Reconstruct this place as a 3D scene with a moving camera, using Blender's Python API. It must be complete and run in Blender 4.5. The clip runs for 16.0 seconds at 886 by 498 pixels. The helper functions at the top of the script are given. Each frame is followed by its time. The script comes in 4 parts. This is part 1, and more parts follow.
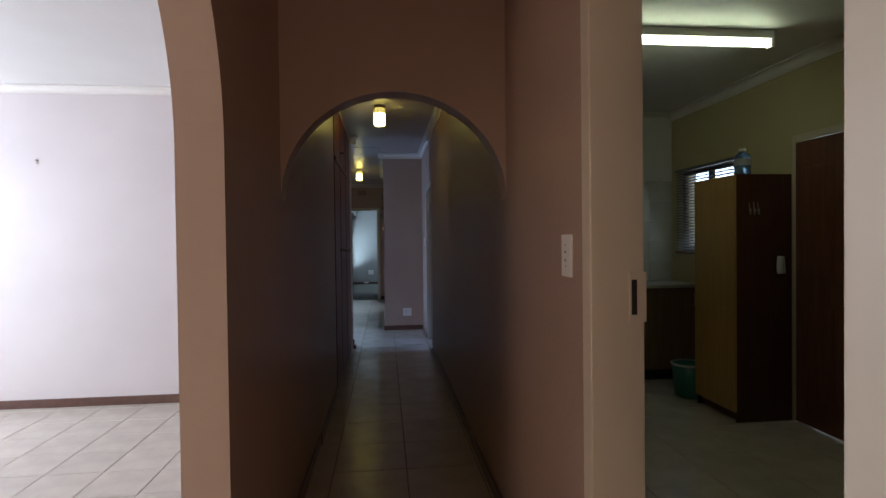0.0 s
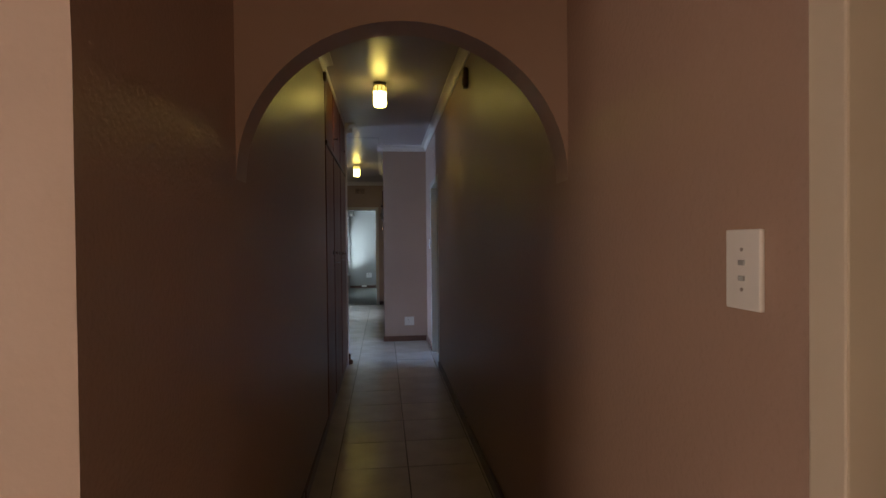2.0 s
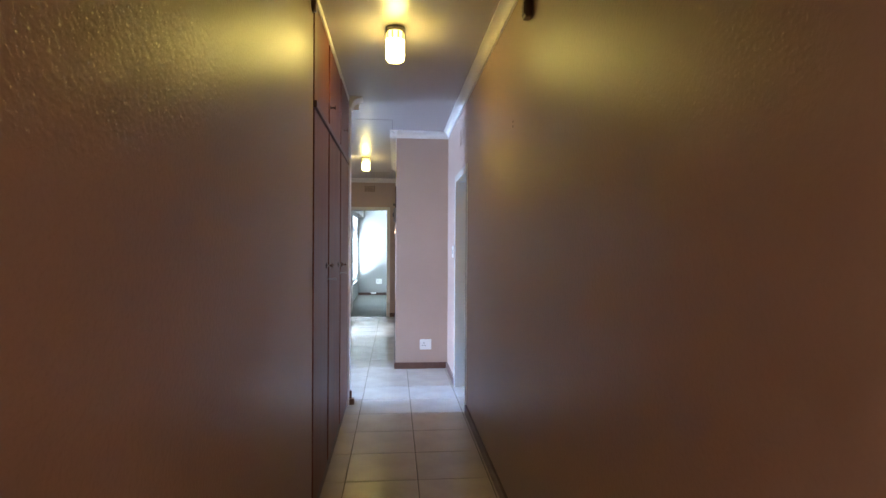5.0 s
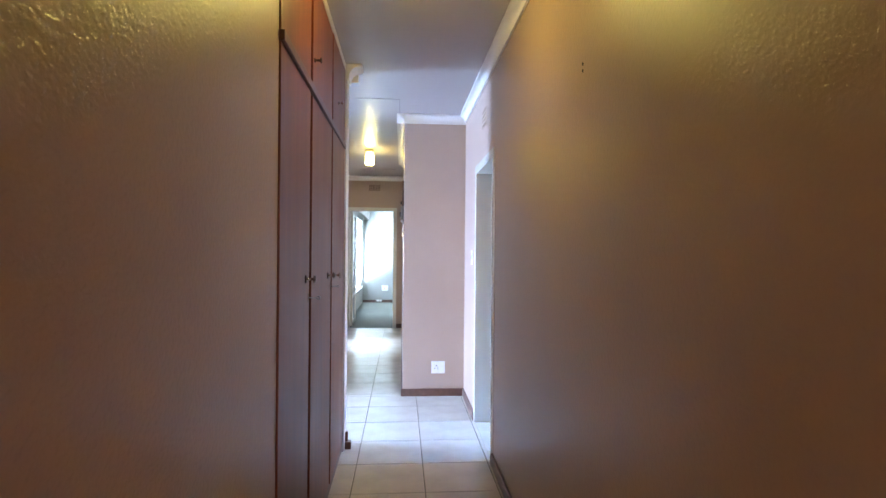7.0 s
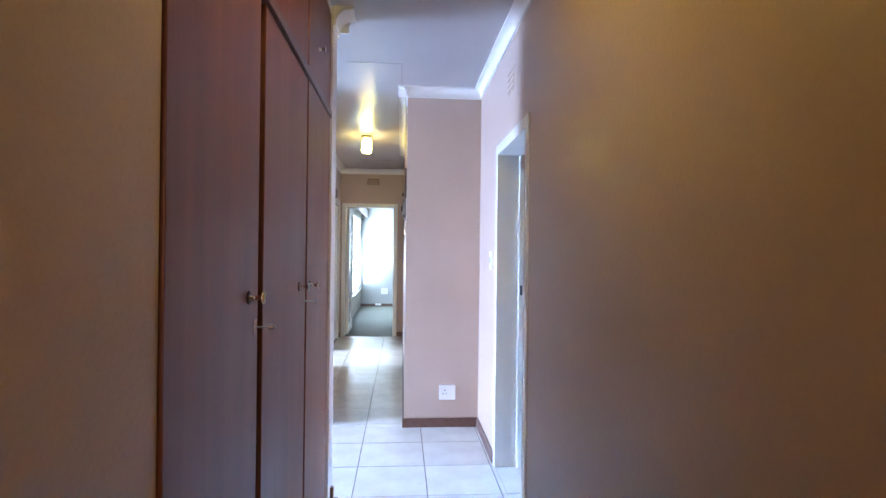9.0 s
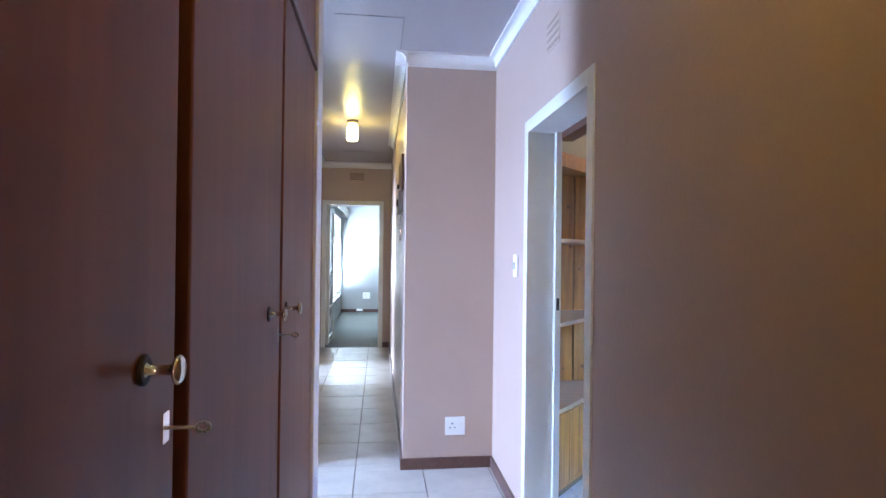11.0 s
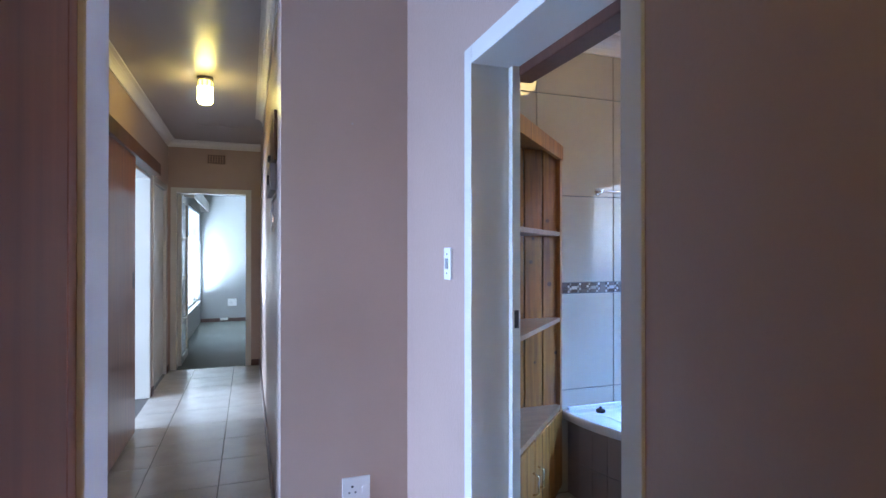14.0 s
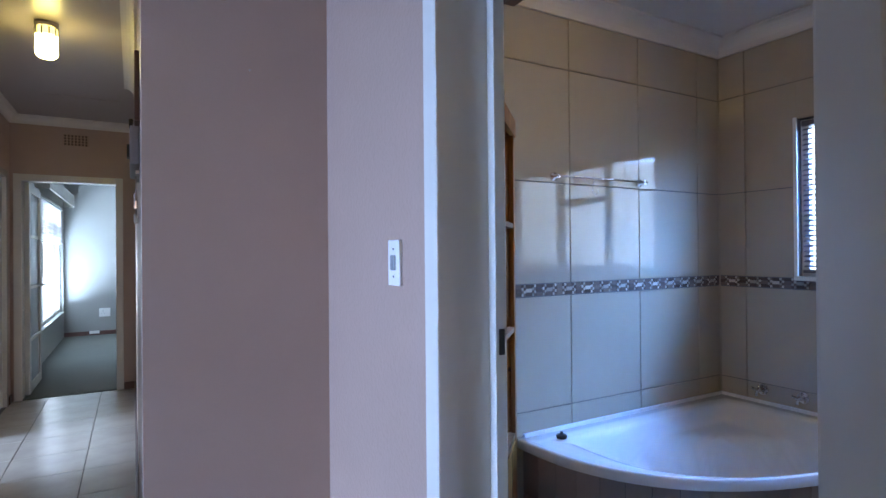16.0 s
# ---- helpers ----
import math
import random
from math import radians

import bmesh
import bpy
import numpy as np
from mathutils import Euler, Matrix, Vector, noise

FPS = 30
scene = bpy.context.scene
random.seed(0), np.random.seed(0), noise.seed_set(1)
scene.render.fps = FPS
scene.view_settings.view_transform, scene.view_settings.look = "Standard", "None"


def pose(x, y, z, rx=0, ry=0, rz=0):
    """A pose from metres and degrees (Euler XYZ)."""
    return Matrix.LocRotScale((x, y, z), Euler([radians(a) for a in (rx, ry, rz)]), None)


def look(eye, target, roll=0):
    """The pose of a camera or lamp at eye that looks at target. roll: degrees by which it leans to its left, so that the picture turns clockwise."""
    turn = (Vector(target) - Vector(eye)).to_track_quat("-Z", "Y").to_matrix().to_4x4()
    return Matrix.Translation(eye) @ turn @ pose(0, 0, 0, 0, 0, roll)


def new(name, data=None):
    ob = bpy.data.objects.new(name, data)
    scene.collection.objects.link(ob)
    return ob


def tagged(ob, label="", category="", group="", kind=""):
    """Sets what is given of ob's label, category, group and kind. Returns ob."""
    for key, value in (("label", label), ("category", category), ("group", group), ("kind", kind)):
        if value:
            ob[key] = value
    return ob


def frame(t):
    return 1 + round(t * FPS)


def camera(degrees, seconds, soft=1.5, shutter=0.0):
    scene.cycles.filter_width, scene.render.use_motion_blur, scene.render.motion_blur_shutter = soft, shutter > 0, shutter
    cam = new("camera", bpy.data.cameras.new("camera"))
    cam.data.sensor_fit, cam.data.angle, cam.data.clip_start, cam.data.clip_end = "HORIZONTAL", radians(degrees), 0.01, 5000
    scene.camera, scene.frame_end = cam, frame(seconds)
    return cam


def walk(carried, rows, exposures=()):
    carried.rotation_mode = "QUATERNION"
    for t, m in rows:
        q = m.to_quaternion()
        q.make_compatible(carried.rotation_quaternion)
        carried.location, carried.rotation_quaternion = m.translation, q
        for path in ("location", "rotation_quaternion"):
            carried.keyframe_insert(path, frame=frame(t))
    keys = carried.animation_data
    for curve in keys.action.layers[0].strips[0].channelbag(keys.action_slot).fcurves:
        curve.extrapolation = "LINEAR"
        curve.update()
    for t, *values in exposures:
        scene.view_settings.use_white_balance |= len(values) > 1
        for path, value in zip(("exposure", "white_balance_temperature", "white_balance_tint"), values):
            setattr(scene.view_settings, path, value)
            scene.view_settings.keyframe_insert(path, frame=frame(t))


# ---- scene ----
cam = camera(78.3, 16.0)
PATH = [
    (0, (0.09, -0.195, 1.327), (0.3, 1.793, 1.295), -0.7),
    (0.5, (0.078, -0.006, 1.33), (0.295, 1.982, 1.299), -0.5),
    (1, (0.056, 0.179, 1.321), (0.279, 2.166, 1.294), -0.6),
    (1.5, (0.053, 0.401, 1.326), (0.272, 2.388, 1.3), -0.5),
    (2, (0.066, 0.597, 1.325), (0.283, 2.585, 1.299), -0.6),
    (2.5, (0.052, 0.829, 1.337), (0.269, 2.817, 1.314), -0.3),
    (3, (0.045, 1.016, 1.351), (0.261, 3.004, 1.326), -0.1),
    (3.5, (0.06, 1.252, 1.363), (0.268, 3.241, 1.34), 0.0),
    (4, (0.06, 1.455, 1.358), (0.263, 3.444, 1.338), -0.1),
    (4.5, (0.056, 1.672, 1.366), (0.246, 3.663, 1.348), 0.1),
    (7, (0.049, 2.832, 1.374), (0.201, 4.827, 1.374), 0.5),
    (7.5, (0.045, 3.068, 1.378), (0.194, 5.063, 1.379), 0.4),
    (8, (0.054, 3.297, 1.37), (0.2, 5.291, 1.372), 0.6),
    (10.5, (-0.053, 4.287, 1.37), (0.141, 6.278, 1.376), 0.7),
    (11, (-0.094, 4.478, 1.375), (0.139, 6.464, 1.384), 0.7),
    (11.5, (-0.12, 4.64, 1.366), (0.169, 6.619, 1.378), 0.7),
    (12, (-0.125, 4.825, 1.374), (0.232, 6.793, 1.386), 0.6),
    (12.5, (-0.122, 4.986, 1.365), (0.309, 6.939, 1.378), 0.4),
    (13, (-0.108, 5.164, 1.356), (0.403, 7.097, 1.368), 0.4),
    (13.5, (-0.088, 5.327, 1.356), (0.504, 7.237, 1.368), 0.2),
    (14, (-0.061, 5.445, 1.347), (0.611, 7.329, 1.357), -0.0),
    (14.5, (-0.023, 5.609, 1.345), (0.717, 7.467, 1.354), -0.2),
    (15, (0.004, 5.754, 1.348), (0.813, 7.583, 1.356), -0.3),
    (15.5, (0.032, 5.907, 1.339), (0.927, 7.695, 1.345), -0.4),
    (16, (0.046, 6.058, 1.33), (1.037, 7.796, 1.34), -0.5),
]
walk(cam, [(t, look(eye, target, roll)) for t, eye, target, roll in PATH],
     exposures=[(0.0, -1.26, 6350, 10), (1.5, -1.12, 6450, 10), (2.3, -0.78, 7600, 13), (3.5, 0.06, 7600, 12), (4.5, 0.78, 7000, 12), (7.0, 1.75, 6500, 10), (8.0, 1.78, 6350, 11), (10.5, 1.48, 6250, 14), (12.5, 1.15, 6180, 15), (14.0, 0.70, 6120, 15), (16.0, 0.2, 6180, 15)])

# ---- world, sun and window light ----
SUN_TO = Vector((0.42, 1.0, -0.46)).normalized()
world = bpy.data.worlds.new("world")
scene.world = world
world.use_nodes = True
sky = world.node_tree.nodes.new("ShaderNodeTexSky")
sky.sky_type, sky.sun_disc = "NISHITA", False
sky.sun_elevation = math.asin(-SUN_TO.z)
sky.sun_rotation = math.atan2(-SUN_TO.x, -SUN_TO.y)
world.node_tree.links.new(sky.outputs[0], world.node_tree.nodes["Background"].inputs[0])
world.node_tree.nodes["Background"].inputs[1].default_value = 0.12

sun = new("sun", bpy.data.lights.new("sun", "SUN"))
sun.data.energy, sun.data.angle, sun.data.color = 4.0, radians(0.6), (1.0, 0.95, 0.88)
sun.matrix_world = look((0, 0, 30), tuple(Vector((0, 0, 30)) + SUN_TO))


def window_light(name, at, to, wide, high, watts, colour):
    """An area lamp: sky light in a window's opening, bounce from outside, or added fill."""
    lamp = new(name, bpy.data.lights.new(name, "AREA"))
    lamp.data.shape, lamp.data.size, lamp.data.size_y = "RECTANGLE", wide, high
    lamp.data.energy, lamp.data.color = watts, colour
    lamp.matrix_world = look(at, to)
    return lamp


DAY = (0.62, 0.80, 1.0)
window_light("window_light_living", (-4.56, 3.30, 1.45), (-1.0, 3.7, 1.3), 2.0, 1.5, 300, (0.78, 0.87, 1.0))
# Added warm fill for passage wall and arch, through an unseen extra window.
window_light("window_light_patio", (-4.56, -2.1, 1.25), (0.5, 1.6, 1.3), 1.8, 1.8, 102, (1.0, 0.79, 0.66))
window_light("window_light_alcove", (-4.36, 7.35, 1.20), (-1.6, 7.38, -0.7), 0.9, 1.9, 245, (0.38, 0.58, 1.0)).data.spread = radians(140)
window_light("window_light_bathroom", (3.86, 6.45, 2.45), (2.30, 7.75, 0.75), 1.5, 0.75, 185, (0.13, 0.38, 1.0)).data.spread = radians(110)
window_light("window_light_kitchen", (2.97, 4.5, 1.58), (1, 4.0, 0.9), 0.85, 0.75, 1.5, DAY)
# Added lamp low outside, standing for light bounced up off sunlit ground.
window_light("window_light_bedroom", (-1.50, 15.75, 0.0), (-0.70, 16.75, 1.25), 1.3, 0.6, 290, (0.56, 0.78, 1.0))
window_light("window_light_bedroom_wide", (-0.97, 15.0, 1.1), (3, 15.6, 0.2), 1.9, 1.0, 27, (0.45, 0.68, 1.0))
window_light("window_light_side_room", (-4.36, 10.2, 1.4), (0, 10.6, 0.6), 1.8, 1.2, 320, (0.50, 0.70, 1.0))
# Added warm fill from behind the camera; the hall wall has no window.
window_light("window_light_hall", (0.15, -3.10, 1.5), (0.15, 0, 1.3), 0.8, 1.6, 24, (1.0, 0.66, 0.43))

# ---- mesh helpers ----
def box(bm, x0, x1, y0, y1, z0, z1, bevel=0.0):
    vs = [bm.verts.new((x, y, z)) for x in (x0, x1) for y in (y0, y1) for z in (z0, z1)]
    fs = [bm.faces.new([vs[i] for i in q]) for q in ((0, 1, 3, 2), (4, 6, 7, 5), (0, 4, 5, 1), (2, 3, 7, 6), (0, 2, 6, 4), (1, 5, 7, 3))]
    if bevel:
        bmesh.ops.bevel(bm, geom=list({e for f in fs for e in f.edges}), offset=bevel, segments=2, affect="EDGES", profile=0.6)
    return bm


def boxed(*a, bevel=0.0):
    return box(bmesh.new(), *a, bevel=bevel)


def tube(bm, points, radius, seg=10, cap=True):
    """A round bar through points; radius is one number or one for each point."""
    pts = [Vector(p) for p in points]
    rads = radius if isinstance(radius, (list, tuple)) else [radius] * len(pts)
    rings = []
    for i, p in enumerate(pts):
        ahead = (pts[min(i + 1, len(pts) - 1)] - pts[max(i - 1, 0)]).normalized()
        side = ahead.cross(Vector((0, 0, 1)) if abs(ahead.z) < 0.9 else Vector((1, 0, 0))).normalized()
        up = side.cross(ahead)
        rings.append([bm.verts.new(p + rads[i] * (math.cos(a) * side + math.sin(a) * up)) for a in (2 * math.pi * k / seg for k in range(seg))])
    for r, s in zip(rings, rings[1:]):
        for k in range(seg):
            bm.faces.new((r[k], r[(k + 1) % seg], s[(k + 1) % seg], s[k])).smooth = True
    if cap:
        bm.faces.new(rings[0][::-1])
        bm.faces.new(rings[-1])
    return bm


def lathe(bm, profile, centre, seg=24):
    """Turns (radius, height) pairs about the upright axis through centre."""
    c = Vector(centre)
    rings = [[bm.verts.new(c + Vector((r * math.cos(a), r * math.sin(a), z))) for a in (2 * math.pi * k / seg for k in range(seg))] for r, z in profile]
    for r, s in zip(rings, rings[1:]):
        for k in range(seg):
            bm.faces.new((r[k], r[(k + 1) % seg], s[(k + 1) % seg], s[k])).smooth = True
    return bm


def prism(bm, outline, axis, a, b):
    """Extrudes a flat outline of (u, v) along an axis: x gives (y, z), y gives (x, z), z gives (x, y)."""
    put = {"x": lambda u, v, w: (w, u, v), "y": lambda u, v, w: (u, w, v), "z": lambda u, v, w: (u, v, w)}[axis]
    one = [bm.verts.new(put(u, v, a)) for u, v in outline]
    two = [bm.verts.new(put(u, v, b)) for u, v in outline]
    bm.faces.new(one), bm.faces.new(two[::-1])
    for k in range(len(one)):
        bm.faces.new((one[k], two[k], two[(k + 1) % len(one)], one[(k + 1) % len(one)]))
    return bm


def link(name, bm, material):
    bmesh.ops.recalc_face_normals(bm, faces=bm.faces[:])
    me = bpy.data.meshes.new(name)
    bm.to_mesh(me)
    bm.free()
    if material:
        me.materials.append(material)
    return new(name, me)


def part(name, bm, material, parent, label=""):
    ob = link(name, bm, material)
    ob.parent = parent
    ob.matrix_parent_inverse = Matrix.Translation(-parent.matrix_basis.translation) if parent.parent is None else Matrix.Identity(4)
    return tagged(ob, label)


def thing(name, label, category, group="", at=(0, 0, 0)):
    """An empty at a thing's base; its parts are modelled in world places."""
    ob = new(name)
    ob.empty_display_size = 0.1
    ob.matrix_basis = Matrix.Translation(at)
    return tagged(ob, label, category, group)


def structure(name, bm, material, label="", category="wall"):
    return tagged(link(name, bm, material), label, category, kind="structure")


# ---- materials ----
def mat(name, colour, rough=0.5, metal=0.0, **more):
    m = bpy.data.materials.new(name)
    m.use_nodes = True
    b = m.node_tree.nodes["Principled BSDF"]
    b.inputs["Base Color"].default_value = (*colour, 1)
    b.inputs["Roughness"].default_value, b.inputs["Metallic"].default_value = rough, metal
    for key, value in more.items():
        b.inputs[key.replace("_", " ")].default_value = value
    return m


def noise_node(m, scale, detail=4.0, stretch=None, rough=0.55):
    nt = m.node_tree
    co = nt.nodes.new("ShaderNodeTexCoord")
    out = co.outputs["Object"]
    if stretch:
        mp = nt.nodes.new("ShaderNodeMapping")
        mp.inputs["Scale"].default_value = stretch
        nt.links.new(out, mp.inputs["Vector"])
        out = mp.outputs["Vector"]
    n = nt.nodes.new("ShaderNodeTexNoise")
    n.inputs["Scale"].default_value, n.inputs["Detail"].default_value, n.inputs["Roughness"].default_value = scale, detail, rough
    nt.links.new(out, n.inputs["Vector"])
    return n


def tint(m, fac, lo, hi, a=0.35, b=0.65, how="MIX", amount=1.0):
    """Mixes two colours by a factor output and feeds the base colour (or multiplies what is there)."""
    nt = m.node_tree
    b_in = nt.nodes["Principled BSDF"].inputs["Base Color"]
    ramp = nt.nodes.new("ShaderNodeValToRGB")
    ramp.color_ramp.elements[0].position, ramp.color_ramp.elements[1].position = a, b
    ramp.color_ramp.elements[0].color, ramp.color_ramp.elements[1].color = (*lo, 1), (*hi, 1)
    nt.links.new(fac, ramp.inputs[0])
    if b_in.is_linked and how == "MULTIPLY":
        mix = nt.nodes.new("ShaderNodeMixRGB")
        mix.blend_type = "MULTIPLY"
        mix.inputs[0].default_value = amount
        nt.links.new(b_in.links[0].from_socket, mix.inputs[1])
        nt.links.new(ramp.outputs[0], mix.inputs[2])
        nt.links.new(mix.outputs[0], b_in)
    else:
        nt.links.new(ramp.outputs[0], b_in)


def bump(m, fac, strength, distance):
    nt = m.node_tree
    n_in = nt.nodes["Principled BSDF"].inputs["Normal"]
    bp = nt.nodes.new("ShaderNodeBump")
    bp.inputs["Strength"].default_value, bp.inputs["Distance"].default_value = strength, distance
    nt.links.new(fac, bp.inputs["Height"])
    if n_in.is_linked:
        nt.links.new(n_in.links[0].from_socket, bp.inputs["Normal"])
    nt.links.new(bp.outputs[0], n_in)


def gloss(m, fac, lo, hi):
    nt = m.node_tree
    r = nt.nodes.new("ShaderNodeMapRange")
    r.inputs["From Min"].default_value, r.inputs["From Max"].default_value = 0.15, 0.85
    r.inputs["To Min"].default_value, r.inputs["To Max"].default_value = lo, hi
    nt.links.new(fac, r.inputs["Value"])
    nt.links.new(r.outputs[0], nt.nodes["Principled BSDF"].inputs["Roughness"])


def scaled(c, k):
    return tuple(min(1.0, v * k) for v in c)


def painted(name, colour, rough=0.45, grain=90.0, deep=0.0012, patch=0.93):
    m = mat(name, colour, rough)
    big, fine = noise_node(m, 1.3, 3), noise_node(m, grain, 3)
    tint(m, big.outputs[0], scaled(colour, patch), colour)
    lumps = noise_node(m, grain * 0.45, 2)
    bump(m, fine.outputs[0], 0.6, deep * 0.6)
    bump(m, lumps.outputs[0], 0.7, deep)
    gloss(m, big.outputs[0], rough * 0.9, rough * 1.12)
    return m


def wooden(name, dark, light, rough=0.35, stretch=(14, 14, 0.9), coat=0.3):
    m = mat(name, light, rough)
    m.node_tree.nodes["Principled BSDF"].inputs["Coat Weight"].default_value = coat
    m.node_tree.nodes["Principled BSDF"].inputs["Coat Roughness"].default_value = rough * 0.6
    grain, fine, big = noise_node(m, 2.4, 5, stretch), noise_node(m, 9.0, 4, stretch), noise_node(m, 1.1, 2)
    tint(m, grain.outputs[0], dark, light, 0.25, 0.75)
    tint(m, fine.outputs[0], (0.84, 0.82, 0.80), (1, 1, 1), 0.25, 0.75, "MULTIPLY")
    tint(m, big.outputs[0], (0.85, 0.84, 0.83), (1, 1, 1), 0.3, 0.7, "MULTIPLY")
    bump(m, fine.outputs[0], 0.25, 0.0006)
    gloss(m, big.outputs[0], rough * 0.8, rough * 1.3)
    return m


def tiled(name, colour, rough, vary=0.06, cloud=0.9, deep=0.0004):
    m = mat(name, colour, rough)
    big, fine = noise_node(m, 5.0, 5), noise_node(m, 60.0, 3)
    tint(m, big.outputs[0], scaled(colour, cloud), colour)
    nt = m.node_tree
    info = nt.nodes.new("ShaderNodeObjectInfo")
    tint(m, info.outputs["Random"], (1 - vary,) * 3, (1, 1, 1), 0.0, 1.0, "MULTIPLY")
    bump(m, fine.outputs[0], 0.15, deep)
    gloss(m, big.outputs[0], rough * 0.8, rough * 1.3)
    return m


WALL = painted("tan_wall_paint", (0.46, 0.332, 0.266), 0.40, 120, 0.0007)


def stippled(name, colour, rough):
    """Smooth paint under a gloss film that lies over raised plaster blobs."""
    m = painted(name, colour, 0.5, 120, 0.0006)
    nt = m.node_tree
    b = nt.nodes["Principled BSDF"]
    b.inputs["Specular IOR Level"].default_value = 0.25
    b.inputs["Coat Weight"].default_value, b.inputs["Coat Roughness"].default_value = 0.42, rough
    blobs = noise_node(m, 105.0, 1.5, (1.0, 0.75, 0.9), 0.5)
    bp = nt.nodes.new("ShaderNodeBump")
    bp.inputs["Strength"].default_value, bp.inputs["Distance"].default_value = 1.0, 0.0042
    nt.links.new(blobs.outputs[0], bp.inputs["Height"])
    nt.links.new(bp.outputs[0], b.inputs["Coat Normal"])
    return m


STIPPLE = stippled("stippled_tan_wall_paint", (0.45, 0.308, 0.243), 0.24)
# Paler than the wall: the light on the arch's inner faces, put into colour.
LIT_REVEAL = painted("lit_arch_reveal_paint", (0.60, 0.47, 0.385), 0.5, 90, 0.0008)
KITCHEN_WALL = painted("cream_kitchen_paint", (0.54, 0.47, 0.25), 0.5, 80, 0.0008)
LIVING_WALL = painted("pale_living_room_paint", (0.66, 0.60, 0.60), 0.6, 80, 0.0008)
BEDROOM_WALL = painted("grey_bedroom_paint", (0.34, 0.335, 0.31), 0.6, 80, 0.0008)
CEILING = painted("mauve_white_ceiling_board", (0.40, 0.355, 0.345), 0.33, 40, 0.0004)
PALE_CEILING = painted("white_ceiling_board", (0.72, 0.70, 0.68), 0.45, 40, 0.0004)
CORNICE = painted("white_cornice_paint", (0.76, 0.72, 0.68), 0.5, 60, 0.0004)
WHITE_METAL = painted("white_gloss_enamel", (0.72, 0.69, 0.62), 0.25, 50, 0.0003)
WHITE_PLASTIC = mat("white_plastic", (0.80, 0.79, 0.76), 0.35)
CREAM_METAL = painted("cream_gloss_enamel", (0.66, 0.57, 0.45), 0.3, 50, 0.0003)
FLOOR_TILE = tiled("cream_ceramic_floor_tile", (0.54, 0.48, 0.415), 0.22, 0.07, 0.88)
GROUT = painted("dark_grout", (0.10, 0.085, 0.075), 0.9, 200, 0.0006)
PALE_GROUT = painted("grey_grout", (0.16, 0.16, 0.16), 0.9, 200, 0.0005)
BATH_TILE = tiled("glossy_cream_wall_tile", (0.46, 0.395, 0.305), 0.012, 0.03, 0.97, 0.00002)
KITCHEN_TILE = tiled("white_kitchen_tile", (0.55, 0.54, 0.46), 0.2)
APRON_TILE = tiled("brown_bath_apron_tile", (0.30, 0.24, 0.21), 0.35, 0.1)
SKIRT = wooden("dark_brown_skirting", (0.085, 0.036, 0.027), (0.150, 0.068, 0.050), 0.35, (8, 0.9, 8))
CUPBOARD = wooden("red_brown_varnished_veneer", (0.145, 0.041, 0.019), (0.230, 0.070, 0.030), 0.40, (5, 5, 0.35), 0.0)
CUPBOARD.node_tree.nodes["Principled BSDF"].inputs["Specular IOR Level"].default_value = 0.30
DARK_WOOD = wooden("dark_stained_wood", (0.070, 0.024, 0.014), (0.125, 0.045, 0.025), 0.38, (14, 14, 0.9), 0.03)
DOOR_WOOD = wooden("brown_door_veneer", (0.20, 0.058, 0.020), (0.34, 0.115, 0.040), 0.40, (12, 12, 0.7), 0.6)
YELLOW_WOOD = wooden("yellow_wood_veneer", (0.46, 0.27, 0.08), (0.60, 0.37, 0.12), 0.4)
PINE = wooden("varnished_knotty_pine", (0.17, 0.055, 0.008), (0.52, 0.21, 0.032), 0.40, (18, 18, 1.0))
PINE_TOP = wooden("weathered_pine_shelf", (0.22, 0.12, 0.06), (0.36, 0.22, 0.12), 0.5, (3, 14, 14))
# Shade between planks and under the unit, painted as a darker pine.
PINE_SHADE = wooden("shaded_pine_groove", (0.05, 0.022, 0.008), (0.09, 0.04, 0.014), 0.6)
JOINT = mat("shadowed_board_joint", (0.29, 0.255, 0.245), 0.8)
KNOT = mat("pine_knot", (0.09, 0.032, 0.010), 0.5)
CHROME = mat("chrome", (0.80, 0.80, 0.80), 0.12, 1.0)
STEEL = mat("dull_steel", (0.45, 0.42, 0.40), 0.35, 1.0)
BRASS = mat("tarnished_brass_rose", (0.035, 0.018, 0.014), 0.55, 0.2)
BLACK = mat("black_plastic", (0.012, 0.012, 0.013), 0.4)
DARK_HOLE = mat("dark_recess", (0.02, 0.015, 0.012), 0.9)
ACRYLIC = mat("white_acrylic", (0.80, 0.81, 0.82), 0.10)
GREEN_PLASTIC = mat("green_plastic", (0.03, 0.16, 0.12), 0.4)
BLUE_PLASTIC = mat("translucent_blue_plastic", (0.25, 0.42, 0.62), 0.15, Transmission_Weight=0.6)
CARPET = painted("grey_green_carpet", (0.155, 0.155, 0.125), 0.95, 220, 0.003, 0.85)
WORKTOP = painted("grey_laminate_worktop", (0.30, 0.27, 0.23), 0.35, 120, 0.0002)
# Darkened copy of the white slat: its backlit shade is put into the colour.
SLAT_SHADED = mat("shaded_blind_slat", (0.13, 0.13, 0.15), 0.4)
KITCHEN_DOOR = wooden("dark_brown_door_wood", (0.12, 0.046, 0.024), (0.21, 0.084, 0.044), 0.4, (14, 14, 0.9), 0.05)
KITCHEN_WOOD = wooden("brown_kitchen_veneer", (0.16, 0.09, 0.045), (0.26, 0.15, 0.08), 0.4)
SLAT = mat("white_blind_slat", (0.80, 0.82, 0.85), 0.4)
GLASS = mat("window_glass", (1, 1, 1), 0.0, Transmission_Weight=1.0, IOR=1.45)
FROSTED = mat("grey_obscure_glass", (0.42, 0.44, 0.45), 0.15)
